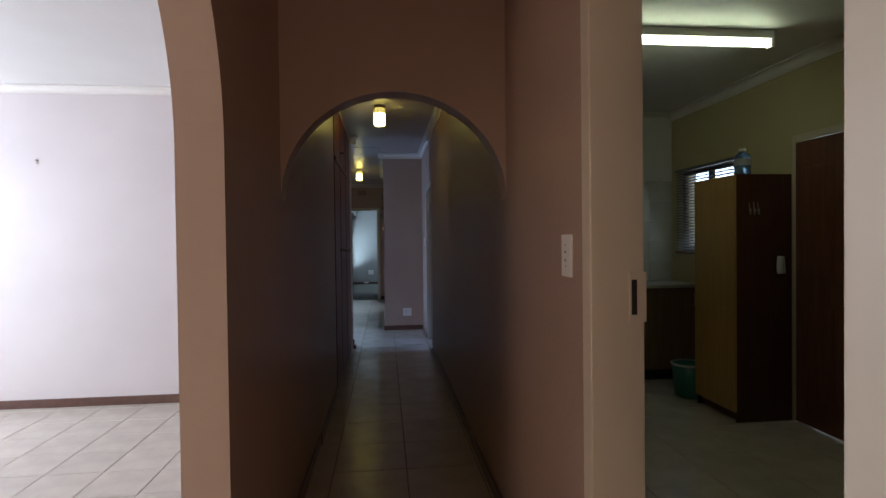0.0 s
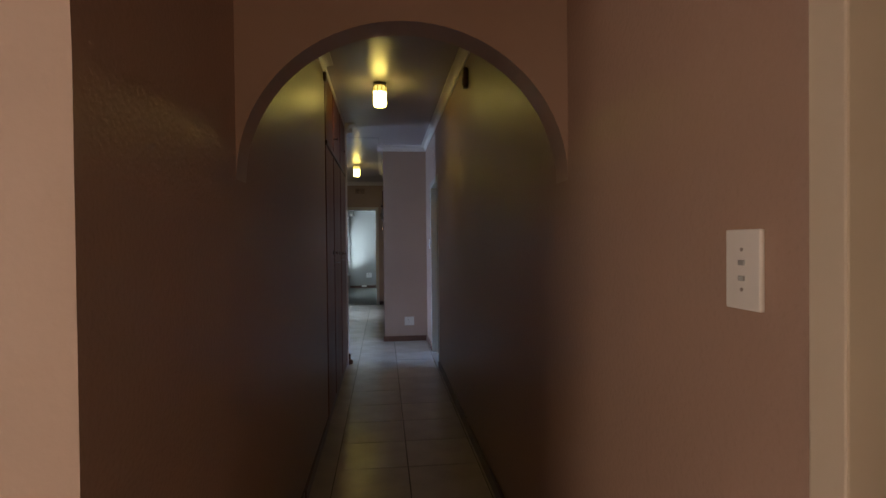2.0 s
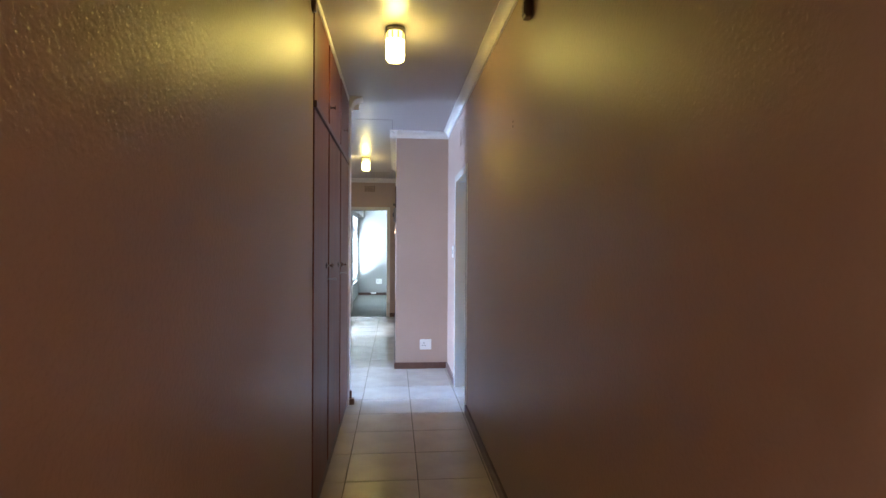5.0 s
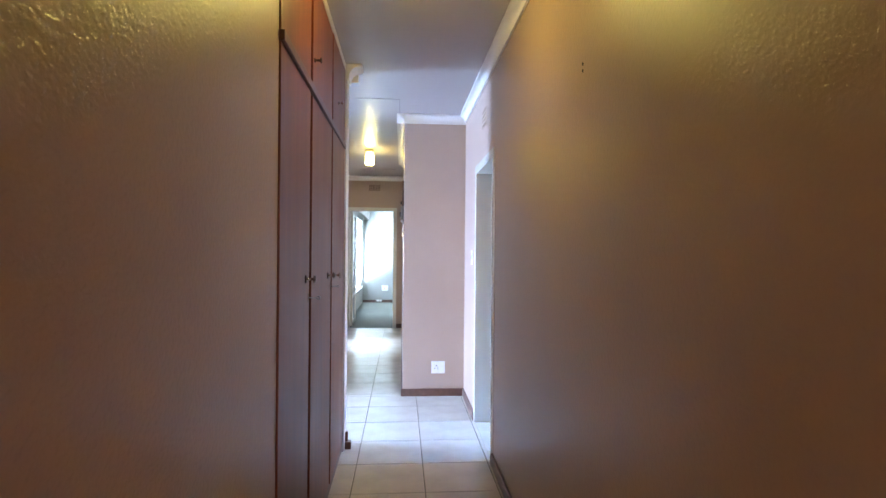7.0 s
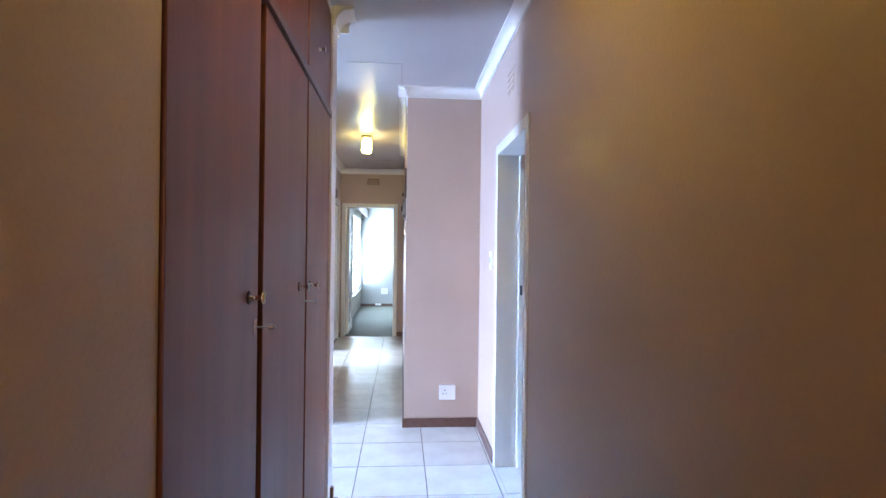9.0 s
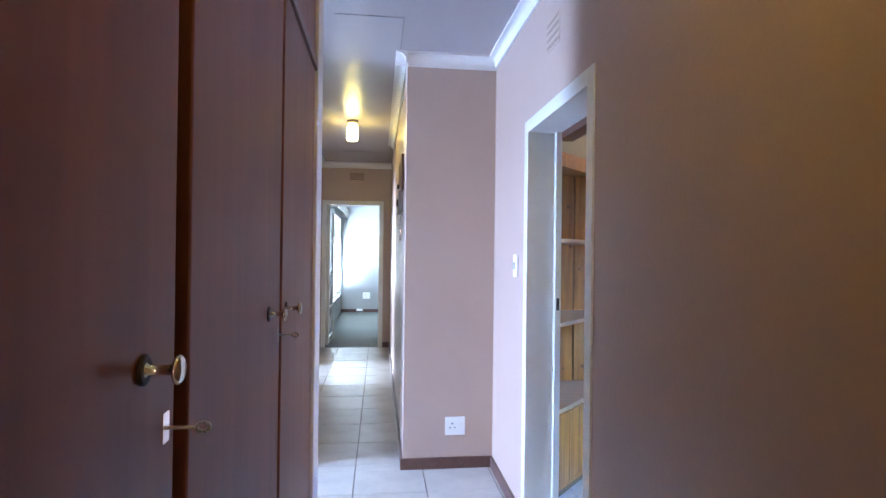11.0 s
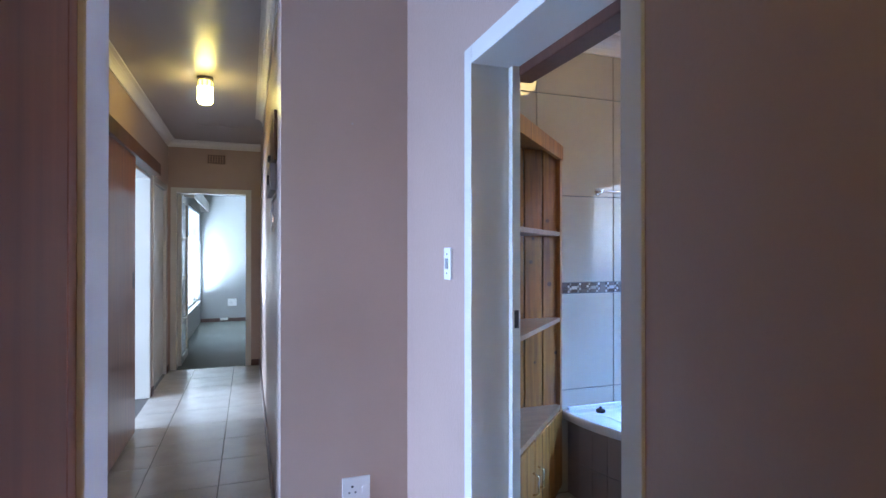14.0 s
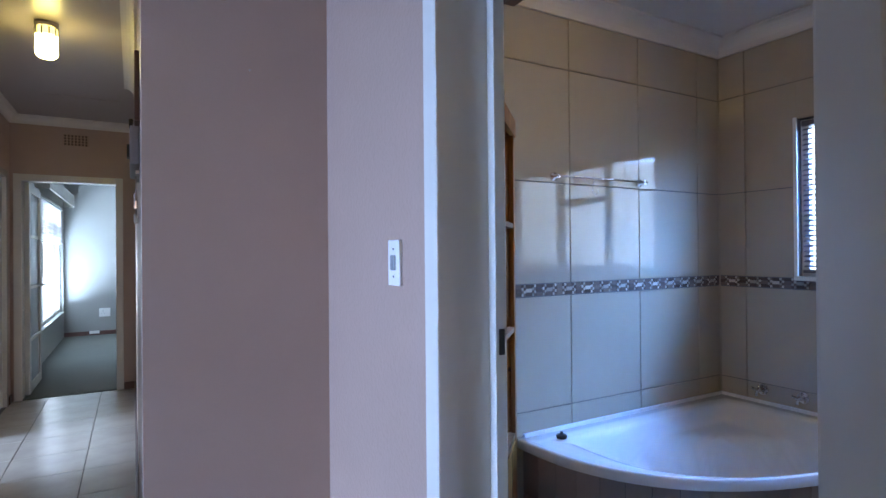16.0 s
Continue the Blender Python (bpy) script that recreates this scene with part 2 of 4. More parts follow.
PAINTED_HOLE = mat("painted_over_vent_hole", (0.30, 0.21, 0.165), 0.9)
VENT_HOLE = mat("vent_hole", (0.12, 0.08, 0.06), 0.9)
BRICK_VENT = painted("beige_vent_grille", (0.45, 0.31, 0.24), 0.6, 90, 0.0008)
def chips(name, colour, rough):
    """Mosaic chips whose shade differs from one to the next."""
    m = mat(name, colour, rough)
    geo = m.node_tree.nodes.new("ShaderNodeNewGeometry")
    tint(m, geo.outputs["Random Per Island"], scaled(colour, 0.55), scaled(colour, 1.35), 0.0, 1.0)
    return m


MOSAIC_A = chips("brown_grey_mosaic_chip", (0.17, 0.135, 0.115), 0.15)
MOSAIC_B = chips("pale_mosaic_chip", (0.50, 0.46, 0.40), 0.15)


def glowing(name, colour, strength):
    m = mat(name, (0.9, 0.85, 0.7), 0.3)
    b = m.node_tree.nodes["Principled BSDF"]
    b.inputs["Emission Color"].default_value, b.inputs["Emission Strength"].default_value = (*colour, 1), strength
    return m


LAMP_GLASS = glowing("lit_opal_glass", (1.0, 0.82, 0.21), 29.0)
LAMP_NECK = glowing("dim_opal_glass", (1.0, 0.80, 0.20), 2.4)
TUBE_GLASS = glowing("lit_fluorescent_tube", (0.86, 1.0, 0.70), 26.0)
DOME_GLASS = glowing("lit_ceiling_dome", (1.0, 0.73, 0.27), 13.0)
# Weaker outdoor glow behind the kitchen window and back door.
OUTSIDE_DIM = glowing("dim_outdoor_glow", (0.80, 0.90, 1.0), 1.6)
OUTSIDE_BLUE = glowing("bright_blue_daylight", (0.62, 0.80, 1.0), 10.0)
OUTSIDE = glowing("bright_overexposed_daylight", (0.86, 0.93, 1.0), 6.5)

# ---- plan ----
XR, XL, XC = 0.642, -0.36, -0.34        # passage walls and cupboard fronts
XL2 = -0.346                              # side wall past the arch
YA, YAB = 2.246, 2.365                     # arched cross wall
YS, XS = 7.915, 0.07                      # projecting corner of the bathroom wall
XW, YE = -0.925, 12.305                   # back passage: side wall and end wall
T = 0.135                                 # single brick wall
H = 2.617                                 # ceiling
PITCH, TX, TY = 0.42, 0.195, 6.32         # floor tiles and where their joints fall
BX1, BY1, BH = 3.13, 8.09, 2.575           # bathroom far corner
KX1, KY1, KH = 3.0, 5.08, 2.58            # kitchen far corner
LX0, LY1 = -4.6, 4.55                     # living room
FY1 = 16.75                               # bedroom back wall


def wall_y(bm, x0, x1, y0, y1, z1, holes=()):
    """A wall along y with rectangular holes (y0, y1, z0, z1), in order."""
    at = y0
    for a, b, c, d in holes:
        box(bm, x0, x1, at, a, 0, z1)
        if c > 0:
            box(bm, x0, x1, a, b, 0, c)
        box(bm, x0, x1, a, b, d, z1)
        at = b
    return box(bm, x0, x1, at, y1, 0, z1)


def wall_x(bm, y0, y1, x0, x1, z1, holes=()):
    at = x0
    for a, b, c, d in holes:
        box(bm, at, a, y0, y1, 0, z1)
        if c > 0:
            box(bm, a, b, y0, y1, 0, c)
        box(bm, a, b, y0, y1, d, z1)
        at = b
    return box(bm, at, x1, y0, y1, 0, z1)


def arch_head(bm, axis, a, b, u0, u1, spring, rise, top, seg=36):
    """The wall above an arched opening between u0 and u1."""
    mid, half = (u0 + u1) / 2, (u1 - u0) / 2
    pts = [(mid - half * math.cos(math.pi * k / seg), spring + rise * math.sin(math.pi * k / seg)) for k in range(seg + 1)]
    for (p, q), (r, s) in zip(pts, pts[1:]):
        prism(bm, [(p, q), (r, s), (r, top), (p, top)], axis, a, b)
    bmesh.ops.remove_doubles(bm, verts=bm.verts[:], dist=1e-5)
    return bm


# ---- walls ----
KD0, KD1 = 0.390, 1.222                   # kitchen doorway
BD0, BD1 = 6.333, 7.128                   # bathroom doorway
ED0, ED1 = -0.85, -0.085                  # bedroom doorway
LA0, LA1 = -0.27, 1.405                   # living room arch
structure("wall_passage_east", wall_y(bmesh.new(), XR, XR + T, -3.2, YS, H, [(KD0, KD1, 0, 2.03), (BD0, BD1, 0, 1.985)]), STIPPLE,
          "beige stippled plaster wall with two doorways")
bm = bmesh.new()
box(bm, XL - T, XL, -3.2, LA0, 0, H), box(bm, XL - T, XL, LA1, YAB - 0.02, 0, H), prism(bm, [(XL - T, YAB - 0.02), (XL, YAB - 0.02), (XL2, 4.600), (XL - T, 4.600)], "z", 0, H)
arch_head(bm, "x", XL - T, XL, LA0, LA1, 1.60, 0.79, H)
west = structure("wall_passage_west", bm, STIPPLE, "beige stippled plaster wall with arched opening to living room")
# Inner faces of the arch take the colour with light painted in.
west.data.materials.append(LIT_REVEAL)
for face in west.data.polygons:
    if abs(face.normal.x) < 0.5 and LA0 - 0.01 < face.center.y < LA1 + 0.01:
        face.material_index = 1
structure("wall_arch", arch_head(bmesh.new(), "y", YA, YAB, XL, XR, 1.515, 0.477, H), WALL, "beige plaster cross wall with rounded arch")
structure("wall_cupboard_end", boxed(XW - 0.10, XC + 0.014, 6.536, 6.70, 0, H, bevel=0.005), LIVING_WALL, "pale plastered wall end beside the built-in cupboards")
structure("wall_cupboard_back", boxed(XW - 0.10, XW - 0.04, 4.55, 6.536, 0, H), WALL, "plain wall behind the built-in cupboards")
bm = box(bmesh.new(), XS, XR + T, YS, BY1 - 0.02, 0, H)
box(bm, XS, XS + T, BY1 - 0.02, YE, 0, H)
structure("wall_passage_corner", bm, WALL, "beige projecting wall corner with brown skirting")
structure("wall_back_passage", wall_y(bmesh.new(), XW - T, XW, 7.95, YE + T, H, [(10.12, 11.08, 0, 2.03), (11.31, 12.12, 0, 2.03)]), WALL,
          "beige wall with two white-framed doorways")
structure("wall_end", wall_x(bmesh.new(), YE, YE + T, XW, 3.2, H, [(ED0, ED1, 0, 2.03)]), WALL, "beige end wall with bedroom doorway")
structure("wall_hall", boxed(LX0 - T, KX1 + T, -3.2 - T, -3.2, 0, H), WALL, "plain wall closing the entrance hall")
# bathroom
structure("wall_bathroom_north", boxed(XR + T, BX1 + T, BY1 + 0.008, BY1 + T, 0, BH), PALE_GROUT, "tiled bathroom wall")
structure("wall_bathroom_east", wall_y(bmesh.new(), BX1 + 0.008, BX1 + T, KY1 + T, BY1, BH, [(5.98, 7.645, 1.18, 2.02)]), PALE_GROUT, "tiled bathroom wall with window")
structure("wall_bathroom_south", boxed(XR + T, BX1 + T, KY1, KY1 + T, 0, BH), PALE_CEILING, "plain wall between bathroom and kitchen")
# kitchen
structure("wall_kitchen_east", wall_y(bmesh.new(), KX1, KX1 + T, -3.2, KY1, KH, [(2.60, 3.415, 0, 2.0), (4.04, 4.95, 1.19, 1.98)]), KITCHEN_WALL, "cream kitchen wall with window and door")
# living room
structure("wall_living_north", boxed(LX0 - T, XL - T, LY1, LY1 + T, 0, H), LIVING_WALL, "pale pink-white living room wall")
structure("wall_living_west", wall_y(bmesh.new(), LX0 - T, LX0, -3.2, LY1, H, [(-3.05, -1.15, 0.2, 2.15), (1.95, 4.25, 0.5, 2.15)]), LIVING_WALL, "pale living room wall with large window")
structure("wall_living_east", boxed(XL - T - 0.006, XL - T, LA1 + 0.02, 4.55, 0, H), LIVING_WALL, "pale living room face of the passage wall")
# bedroom and side room
structure("wall_bedroom_back", boxed(XW - T, 3.2, FY1, FY1 + T, 0, H), BEDROOM_WALL, "grey bedroom wall with brown skirting")
structure("wall_bedroom_west", wall_y(bmesh.new(), XW - T, XW, YE + T, FY1, H, [(13.9, 16.66, 0.42, 2.08)]), BEDROOM_WALL, "grey bedroom wall with tall window")
structure("wall_bedroom_east", boxed(3.2, 3.2 + T, YE, FY1 + T, 0, H), BEDROOM_WALL, "plain bedroom wall")
bm = boxed(-4.4, XW - T, 7.95, 8.085, 0, H)
box(bm, -4.4, XW - 0.10, 6.59, 6.70, 0, H)
box(bm, -4.4, XW - T, 12.34, 12.44, 0, H)
structure("wall_side_room", bm, BEDROOM_WALL, "plain side room walls")
structure("wall_side_room_west", wall_y(bmesh.new(), -4.5, -4.4, 6.59, 12.44, H, [(6.87, 7.83, 0.2, 2.15), (9.3, 11.1, 0.8, 2.0)]), BEDROOM_WALL, "side room wall with window")
structure("wall_living_inner", boxed(XW - T, XW - 0.10, 4.685, 6.59, 0, H), BEDROOM_WALL, "plain wall closing the house")

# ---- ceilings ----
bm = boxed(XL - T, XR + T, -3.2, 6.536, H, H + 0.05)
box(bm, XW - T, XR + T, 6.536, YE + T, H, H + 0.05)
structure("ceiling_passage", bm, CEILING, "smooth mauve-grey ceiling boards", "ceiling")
structure("ceiling_living", boxed(LX0 - T, XL - T, -3.2, LY1 + T, H, H + 0.05), PALE_CEILING, "white living room ceiling", "ceiling")
structure("ceiling_kitchen", boxed(XR + T, KX1 + T, -3.2, KY1, KH, KH + 0.05), PALE_CEILING, "pale kitchen ceiling", "ceiling")
structure("ceiling_bathroom", boxed(XR + T, BX1 + T, KY1, BY1 + T, BH, BH + 0.05), PALE_CEILING, "white bathroom ceiling", "ceiling")
structure("ceiling_bedroom", boxed(XW - T, 3.3, YE + T, FY1 + T, H, H + 0.05), PALE_CEILING, "white bedroom ceiling", "ceiling")
structure("ceiling_side_room", boxed(-4.5, XW - T, 6.59, 12.44, H, H + 0.05), PALE_CEILING, "white side room ceiling", "ceiling")
structure("ceiling_joint", boxed(XC, 0.02, 7.372, 7.377, H - 0.003, H + 0.002), JOINT, "thin open joint between ceiling boards", "ceiling joint")
structure("ceiling_joint", boxed(0.02, 0.025, 7.372, YS - 0.08, H - 0.003, H + 0.002), JOINT, "thin open joint between ceiling boards", "ceiling joint")
bm = boxed(-5.4, 4.6, -4.0, 18.0, H + 0.30, H + 0.36)
structure("roof", bm, GROUT, "plain roof slab over the house", "roof")

# ---- cornices and skirtings ----
def cove(x0, x1, y0, y1, z, side, deep=0.075, seg=5):
    """A coved cornice; side names the way from the wall into the room."""
    curve = [(0, 0), (deep, 0), (deep, -0.012)] + [(deep - 0.012 - (deep - 0.024) * math.sin(a), -0.012 - (deep - 0.024) * (1 - math.cos(a))) for a in (math.pi / 2 * k / seg for k in range(seg + 1))] + [(0.012, -deep), (0, -deep)]
    bm = bmesh.new()
    if side in "+x-x" and side[1] == "x":
        s = 1 if side[0] == "+" else -1
        prism(bm, [(x0 + s * u, z + v) for u, v in curve], "y", y0, y1)
    else:
        s = 1 if side[0] == "+" else -1
        prism(bm, [(y0 + s * u, z + v) for u, v in curve], "x", x0, x1)
    return bm


def cornice(x0, x1, y0, y1, z, side, deep=0.075, material=None):
    structure("cornice", cove(x0, x1, y0, y1, z - 0.001, side, deep), material or CORNICE, "white coved cornice along the ceiling", "cornice")


cornice(XR, XR, YAB, YS, H, "-x", 0.062)
cornice(XL + 0.004, XL + 0.004, YAB, 4.600, H, "+x")
cornice(XS - 0.075, XR, YS, YS, H, "-y")
cornice(XS, XS, YS - 0.0745, 10.9, H, "-x")
cornice(XW - 0.02, XC + 0.075, 6.70, 6.70, H, "+y")
cornice(XC + 0.013, XC + 0.013, 6.536, 6.6995, H, "+x", 0.10)
cornice(XW, XW, 7.95, YE, H, "+x")
cornice(XW, XS, YE, YE, H, "-y")
cornice(LX0, XL - T, LY1, LY1, H, "-y", 0.06)
cornice(LX0, LX0, -3.2, LY1, H, "+x", 0.06)
cornice(KX1, KX1, -3.2, KY1, KH, "-x")
cornice(XR + T, KX1, KY1, KY1, KH, "-y")
cornice(XR + T, BX1, BY1, BY1, BH, "-y", 0.095)
cornice(BX1, BX1, KY1 + T, BY1, BH, "-x", 0.095)


def skirt_y(x, s, y0, y1, material=None, high=0.07):
    bm = boxed(min(x, x + s * 0.016), max(x, x + s * 0.016), y0, y1, 0, high, bevel=0.004)
    structure("baseboard", bm, material or SKIRT, "dark brown wooden skirting board", "baseboard")


def skirt_x(y, s, x0, x1, material=None, high=0.07):
    bm = boxed(x0, x1, min(y, y + s * 0.016), max(y, y + s * 0.016), 0, high, bevel=0.004)
    structure("baseboard", bm, material or SKIRT, "dark brown wooden skirting board", "baseboard")


skirt_y(XR, -1, KD1 + 0.05, BD0 - 0.05)
skirt_y(XR, -1, BD1 + 0.05, YS - 0.016)
skirt_y(XL, 1, LA1, 3.4), skirt_y(XL + 0.007, 1, 3.4, 4.598)
skirt_x(YS, -1, XS - 0.016, XR)
skirt_y(XS, -1, YS, YE)
skirt_x(YE, -1, ED1 + 0.05, XS - 0.016)
skirt_y(XW, 1, 7.95, 10.06), skirt_y(XW, 1, 11.14, 11.25), skirt_y(XW, 1, 12.18, YE)
skirt_x(LY1, -1, LX0, XL - T)
skirt_x(FY1, -1, XW, 3.2)

# ---- floors ----
structure("floor", boxed(XW - T, XR + T, -3.2, YE + 0.01, -0.06, -0.006), GROUT, "cream ceramic tiles with dark grout lines", "floor")
structure("floor_living", boxed(LX0 - T, XL - T, -3.2, LY1, -0.06, -0.0062), GROUT, "cream ceramic tiles with dark grout lines", "floor")
structure("floor_kitchen", boxed(XR + T, KX1 + T, -3.2, KY1, -0.06, -0.0064), GROUT, "cream kitchen floor tiles", "floor")
structure("floor_bathroom", boxed(XR + T, BX1 + T, KY1, BY1 + T, -0.06, -0.0066), GROUT, "cream bathroom floor tiles", "floor")
structure("floor_bedroom", boxed(XW - T, 3.2, YE + 0.01, FY1, -0.06, 0.004), CARPET, "grey-green short pile carpet", "floor")
structure("floor_side_room", boxed(-4.4, XW - T, 6.645, 12.4, -0.06, -0.003), CARPET, "grey-green carpet", "floor")
structure("ground", boxed(-400, 400, -400, 400, -0.3, -0.2), painted("dry_garden_earth", (0.22, 0.19, 0.13), 0.9, 3, 0.02), "dry garden ground around the house", "ground")

# ---- door frames (pressed steel) ----
def door_frame_y(x0, x1, a, b, top, material, label, name="door_frame", strike=None, strike_side=-1):
    """A frame through a wall along y: faces proud on both sides, reveals inside."""
    f = tagged(new(name), label, "door frame", kind="structure")
    e, w = 0.008, 0.05
    for y0, y1 in ((a - w, a + 0.012), (b - 0.012, b + w)):
        part("jamb", boxed(x0 - e, x1 + e, y0, y1, 0, top + w, bevel=0.004), material, f)
    part("head", boxed(x0 - e, x1 + e, a + 0.012, b - 0.012, top - 0.012, top + w, bevel=0.003), material, f)
    return f


door_frame_y(XR, XR + T, KD0, KD1, 2.03, CREAM_METAL, "cream painted steel door frame of the kitchen doorway")
bf = door_frame_y(XR, XR + T + 0.02, BD0, BD1, 1.985, WHITE_METAL, "white painted steel door frame of the bathroom doorway")
part("door_stop", boxed(XR + T - 0.005, XR + T + 0.026, BD1 - 0.04, BD1 - 0.011, 0, 1.973, bevel=0.003), WHITE_METAL, bf)
part("strike_plate", boxed(XR + T + 0.003, XR + T + 0.018, BD1 - 0.0425, BD1 - 0.0395, 1.09, 1.15), BLACK, bf, "small black latch hole")
door_frame_y(XW - T, XW, 10.12, 11.08, 2.03, WHITE_METAL, "white painted steel door frame of a side doorway")
f2 = door_frame_y(XW - T, XW, 11.31, 12.12, 2.03, WHITE_METAL, "white painted steel door frame in the back passage")
ef = tagged(new("door_frame"), "cream-white steel door frame of the bedroom doorway", "door frame", kind="structure")
for x0, x1 in ((ED0 - 0.05, ED0 + 0.012), (ED1 - 0.012, ED1 + 0.05)):
    part("jamb", boxed(x0, x1, YE - 0.008, YE + T + 0.008, 0, 2.08, bevel=0.004), WHITE_METAL, ef)
part("head", boxed(ED0 + 0.012, ED1 - 0.012, YE - 0.008, YE + T + 0.008, 2.018, 2.08, bevel=0.003), WHITE_METAL, ef)

# ---- the built-in cupboards ----
def knob(bm, x, y, z, long=0.040, r=0.016):
    """A mushroom knob on a thin stem, pointing to +x."""
    prof = [(0.011, 0.0), (0.011, 0.003), (0.0055, 0.006), (0.0055, long * 0.72), (0.009, long * 0.78), (r, long * 0.86), (r, long * 0.93), (r * 0.8, long), (0.0001, long * 1.02)]
    pts = [(x + h, y, z) for _, h in prof]
    return tube(bm, pts, [p for p, _ in prof], 16)


def rose(bm, x, y, z, r=0.017):
    return tube(bm, [(x, y, z), (x + 0.003, y, z), (x + 0.0045, y, z)], [r, r, r * 0.8], 18)


def key(bm, x, y, z):
    tube(bm, [(x, y, z), (x + 0.036, y, z)], 0.0024, 8)
    for a in range(8):
        p, q = 2 * math.pi * a / 8, 2 * math.pi * (a + 1) / 8
        tube(bm, [(x + 0.043 + 0.008 * math.cos(p), y, z + 0.006 * math.sin(p)), (x + 0.043 + 0.008 * math.cos(q), y, z + 0.006 * math.sin(q))], 0.0022, 6)
    return bm


RAIL = 2.055
cup = thing("built_in_cupboard", "tall red-brown varnished wooden cupboard built into the passage wall", "cupboard", at=(XC - 0.3, 5.6, 0))
part("carcass", boxed(XW - 0.03, XC - 0.031, 4.602, 6.533, 0.0, H - 0.002), DARK_WOOD, cup)
part("plinth", boxed(XC - 0.024, XC - 0.004, 4.602, 6.533, 0, 0.06), DARK_WOOD, cup)
part("rail", boxed(XC - 0.024, XC + 0.012, 4.602, 6.533, RAIL - 0.017, RAIL + 0.017, bevel=0.004), DARK_WOOD, cup, "dark wooden rail between upper and lower doors")
part("top_trim", boxed(XC - 0.024, XC + 0.006, 4.602, 6.533, H - 0.045, H - 0.003, bevel=0.006), CORNICE, cup, "white trim strip under the ceiling")
part("end_stile", boxed(XC - 0.030, XC + 0.003, 6.479, 6.531, 0.061, H - 0.05, bevel=0.004), CUPBOARD, cup, "upright varnished stile at the wall end")
part("stile", boxed(XC - 0.030, XC - 0.0225, 5.150, 5.25, 0.06, H - 0.05), DARK_WOOD, cup, "dark upright between the doors")
EDGES = [(4.606, 5.176, 5.085, 1.246, 5.148, 0), (5.228, 5.882, 5.742, 1.229, 5.858, 5.265), (5.889, 6.474, 5.945, 1.221, 0, 6.12)]
for k, (a, b, ky, kz, keyed, upper) in enumerate(EDGES):
    proud = (0.0, 0.0, 0.004)[k]
    low = part("door", boxed(XC - 0.022, XC + proud, a, b, 0.065, RAIL - 0.02, bevel=0.003), CUPBOARD, cup, "plain varnished lower cupboard door")
    part("knob", knob(bmesh.new(), XC + proud, ky, kz), CHROME, low, "chrome mushroom knob")
    part("knob_rose", rose(bmesh.new(), XC + proud, ky, kz), BRASS, low)
    high = part("door", boxed(XC - 0.022, XC + proud, a, b, RAIL + 0.02, H - 0.05, bevel=0.003), CUPBOARD, cup, "small varnished upper cupboard door")
    if upper:
        part("knob", knob(bmesh.new(), XC + proud, upper, RAIL + (0.145 if k == 1 else 0.185), 0.032, 0.013), BRASS if k == 1 else CHROME, high, "small metal knob")
    if keyed:
        esc = boxed(XC + proud, XC + proud + 0.002, keyed - 0.009, keyed + 0.009, 1.148, 1.184, bevel=0.0008)
        part("escutcheon", esc, CHROME, low, "chrome keyhole plate")
        part("key", key(bmesh.new(), XC + proud, keyed, 1.165), STEEL, low, "small steel key in the lock")

# ---- ceiling lamps in the passage ----
def passage_lamp(x, y):
    lamp = thing("ceiling_lamp", "lit opal glass cylinder lamp on a round ceiling rose", "lamp", "passage ceiling lamps", (x, y, H))
    part("base", lathe(bmesh.new(), [(0.0, H), (0.055, H), (0.056, H - 0.016), (0.050, H - 0.024), (0.0, H - 0.024)], (x, y, 0)), STEEL, lamp, "dull metal lamp holder")
    part("neck", lathe(bmesh.new(), [(0.045, H - 0.024), (0.051, H - 0.030), (0.053, H - 0.072)], (x, y, 0)), LAMP_NECK, lamp, "dim upper glass")
    part("shade", lathe(bmesh.new(), [(0.053, H - 0.072), (0.052, H - 0.12), (0.054, H - 0.160), (0.051, H - 0.178), (0.042, H - 0.189), (0.0005, H - 0.192)], (x, y, 0)), LAMP_GLASS, lamp, "glowing ribbed opal glass")
    for k in range(10):
        a = 2 * math.pi * k / 10
        c, n = 0.054 * math.cos(a), 0.054 * math.sin(a)
        part("rib", tube(bmesh.new(), [(x + c, y + n, H - 0.032), (x + c, y + n, H - 0.070 - 0.012 * (k % 2))], 0.0045, 6), STEEL, lamp)


passage_lamp(0.05, 5.06)
passage_lamp(-0.363, 9.76)

# ---- switches, sockets and small wall fittings ----
sw = thing("light_switch", "white plastic light switch plate with four small toggles", "light switch", at=(XR, 1.415, 1.212))
part("plate", boxed(XR - 0.009, XR, 1.365, 1.448, 1.212, 1.340, bevel=0.003), WHITE_PLASTIC, sw)
for z in (1.308, 1.244):
    part("screw", tube(bmesh.new(), [(XR - 0.0105, 1.407, z), (XR - 0.008, 1.407, z)], 0.0030, 8), STEEL, sw)
for z in (1.287, 1.262):
    part("toggle", boxed(XR - 0.0115, XR - 0.008, 1.400, 1.414, z - 0.004, z + 0.004, bevel=0.001), FROSTED, sw)
sw = thing("light_switch", "narrow white light switch beside the bathroom doorway", "light switch", at=(XR, 7.37, 1.245))
part("plate", boxed(XR - 0.009, XR, 7.312, 7.382, 1.243, 1.362, bevel=0.003), WHITE_PLASTIC, sw)
part("screw", tube(bmesh.new(), [(XR - 0.0105, 7.347, 1.338), (XR - 0.008, 7.347, 1.338)], 0.003, 8), BLACK, sw)
part("screw", tube(bmesh.new(), [(XR - 0.0105, 7.347, 1.267), (XR - 0.008, 7.347, 1.267)], 0.003, 8), BLACK, sw)
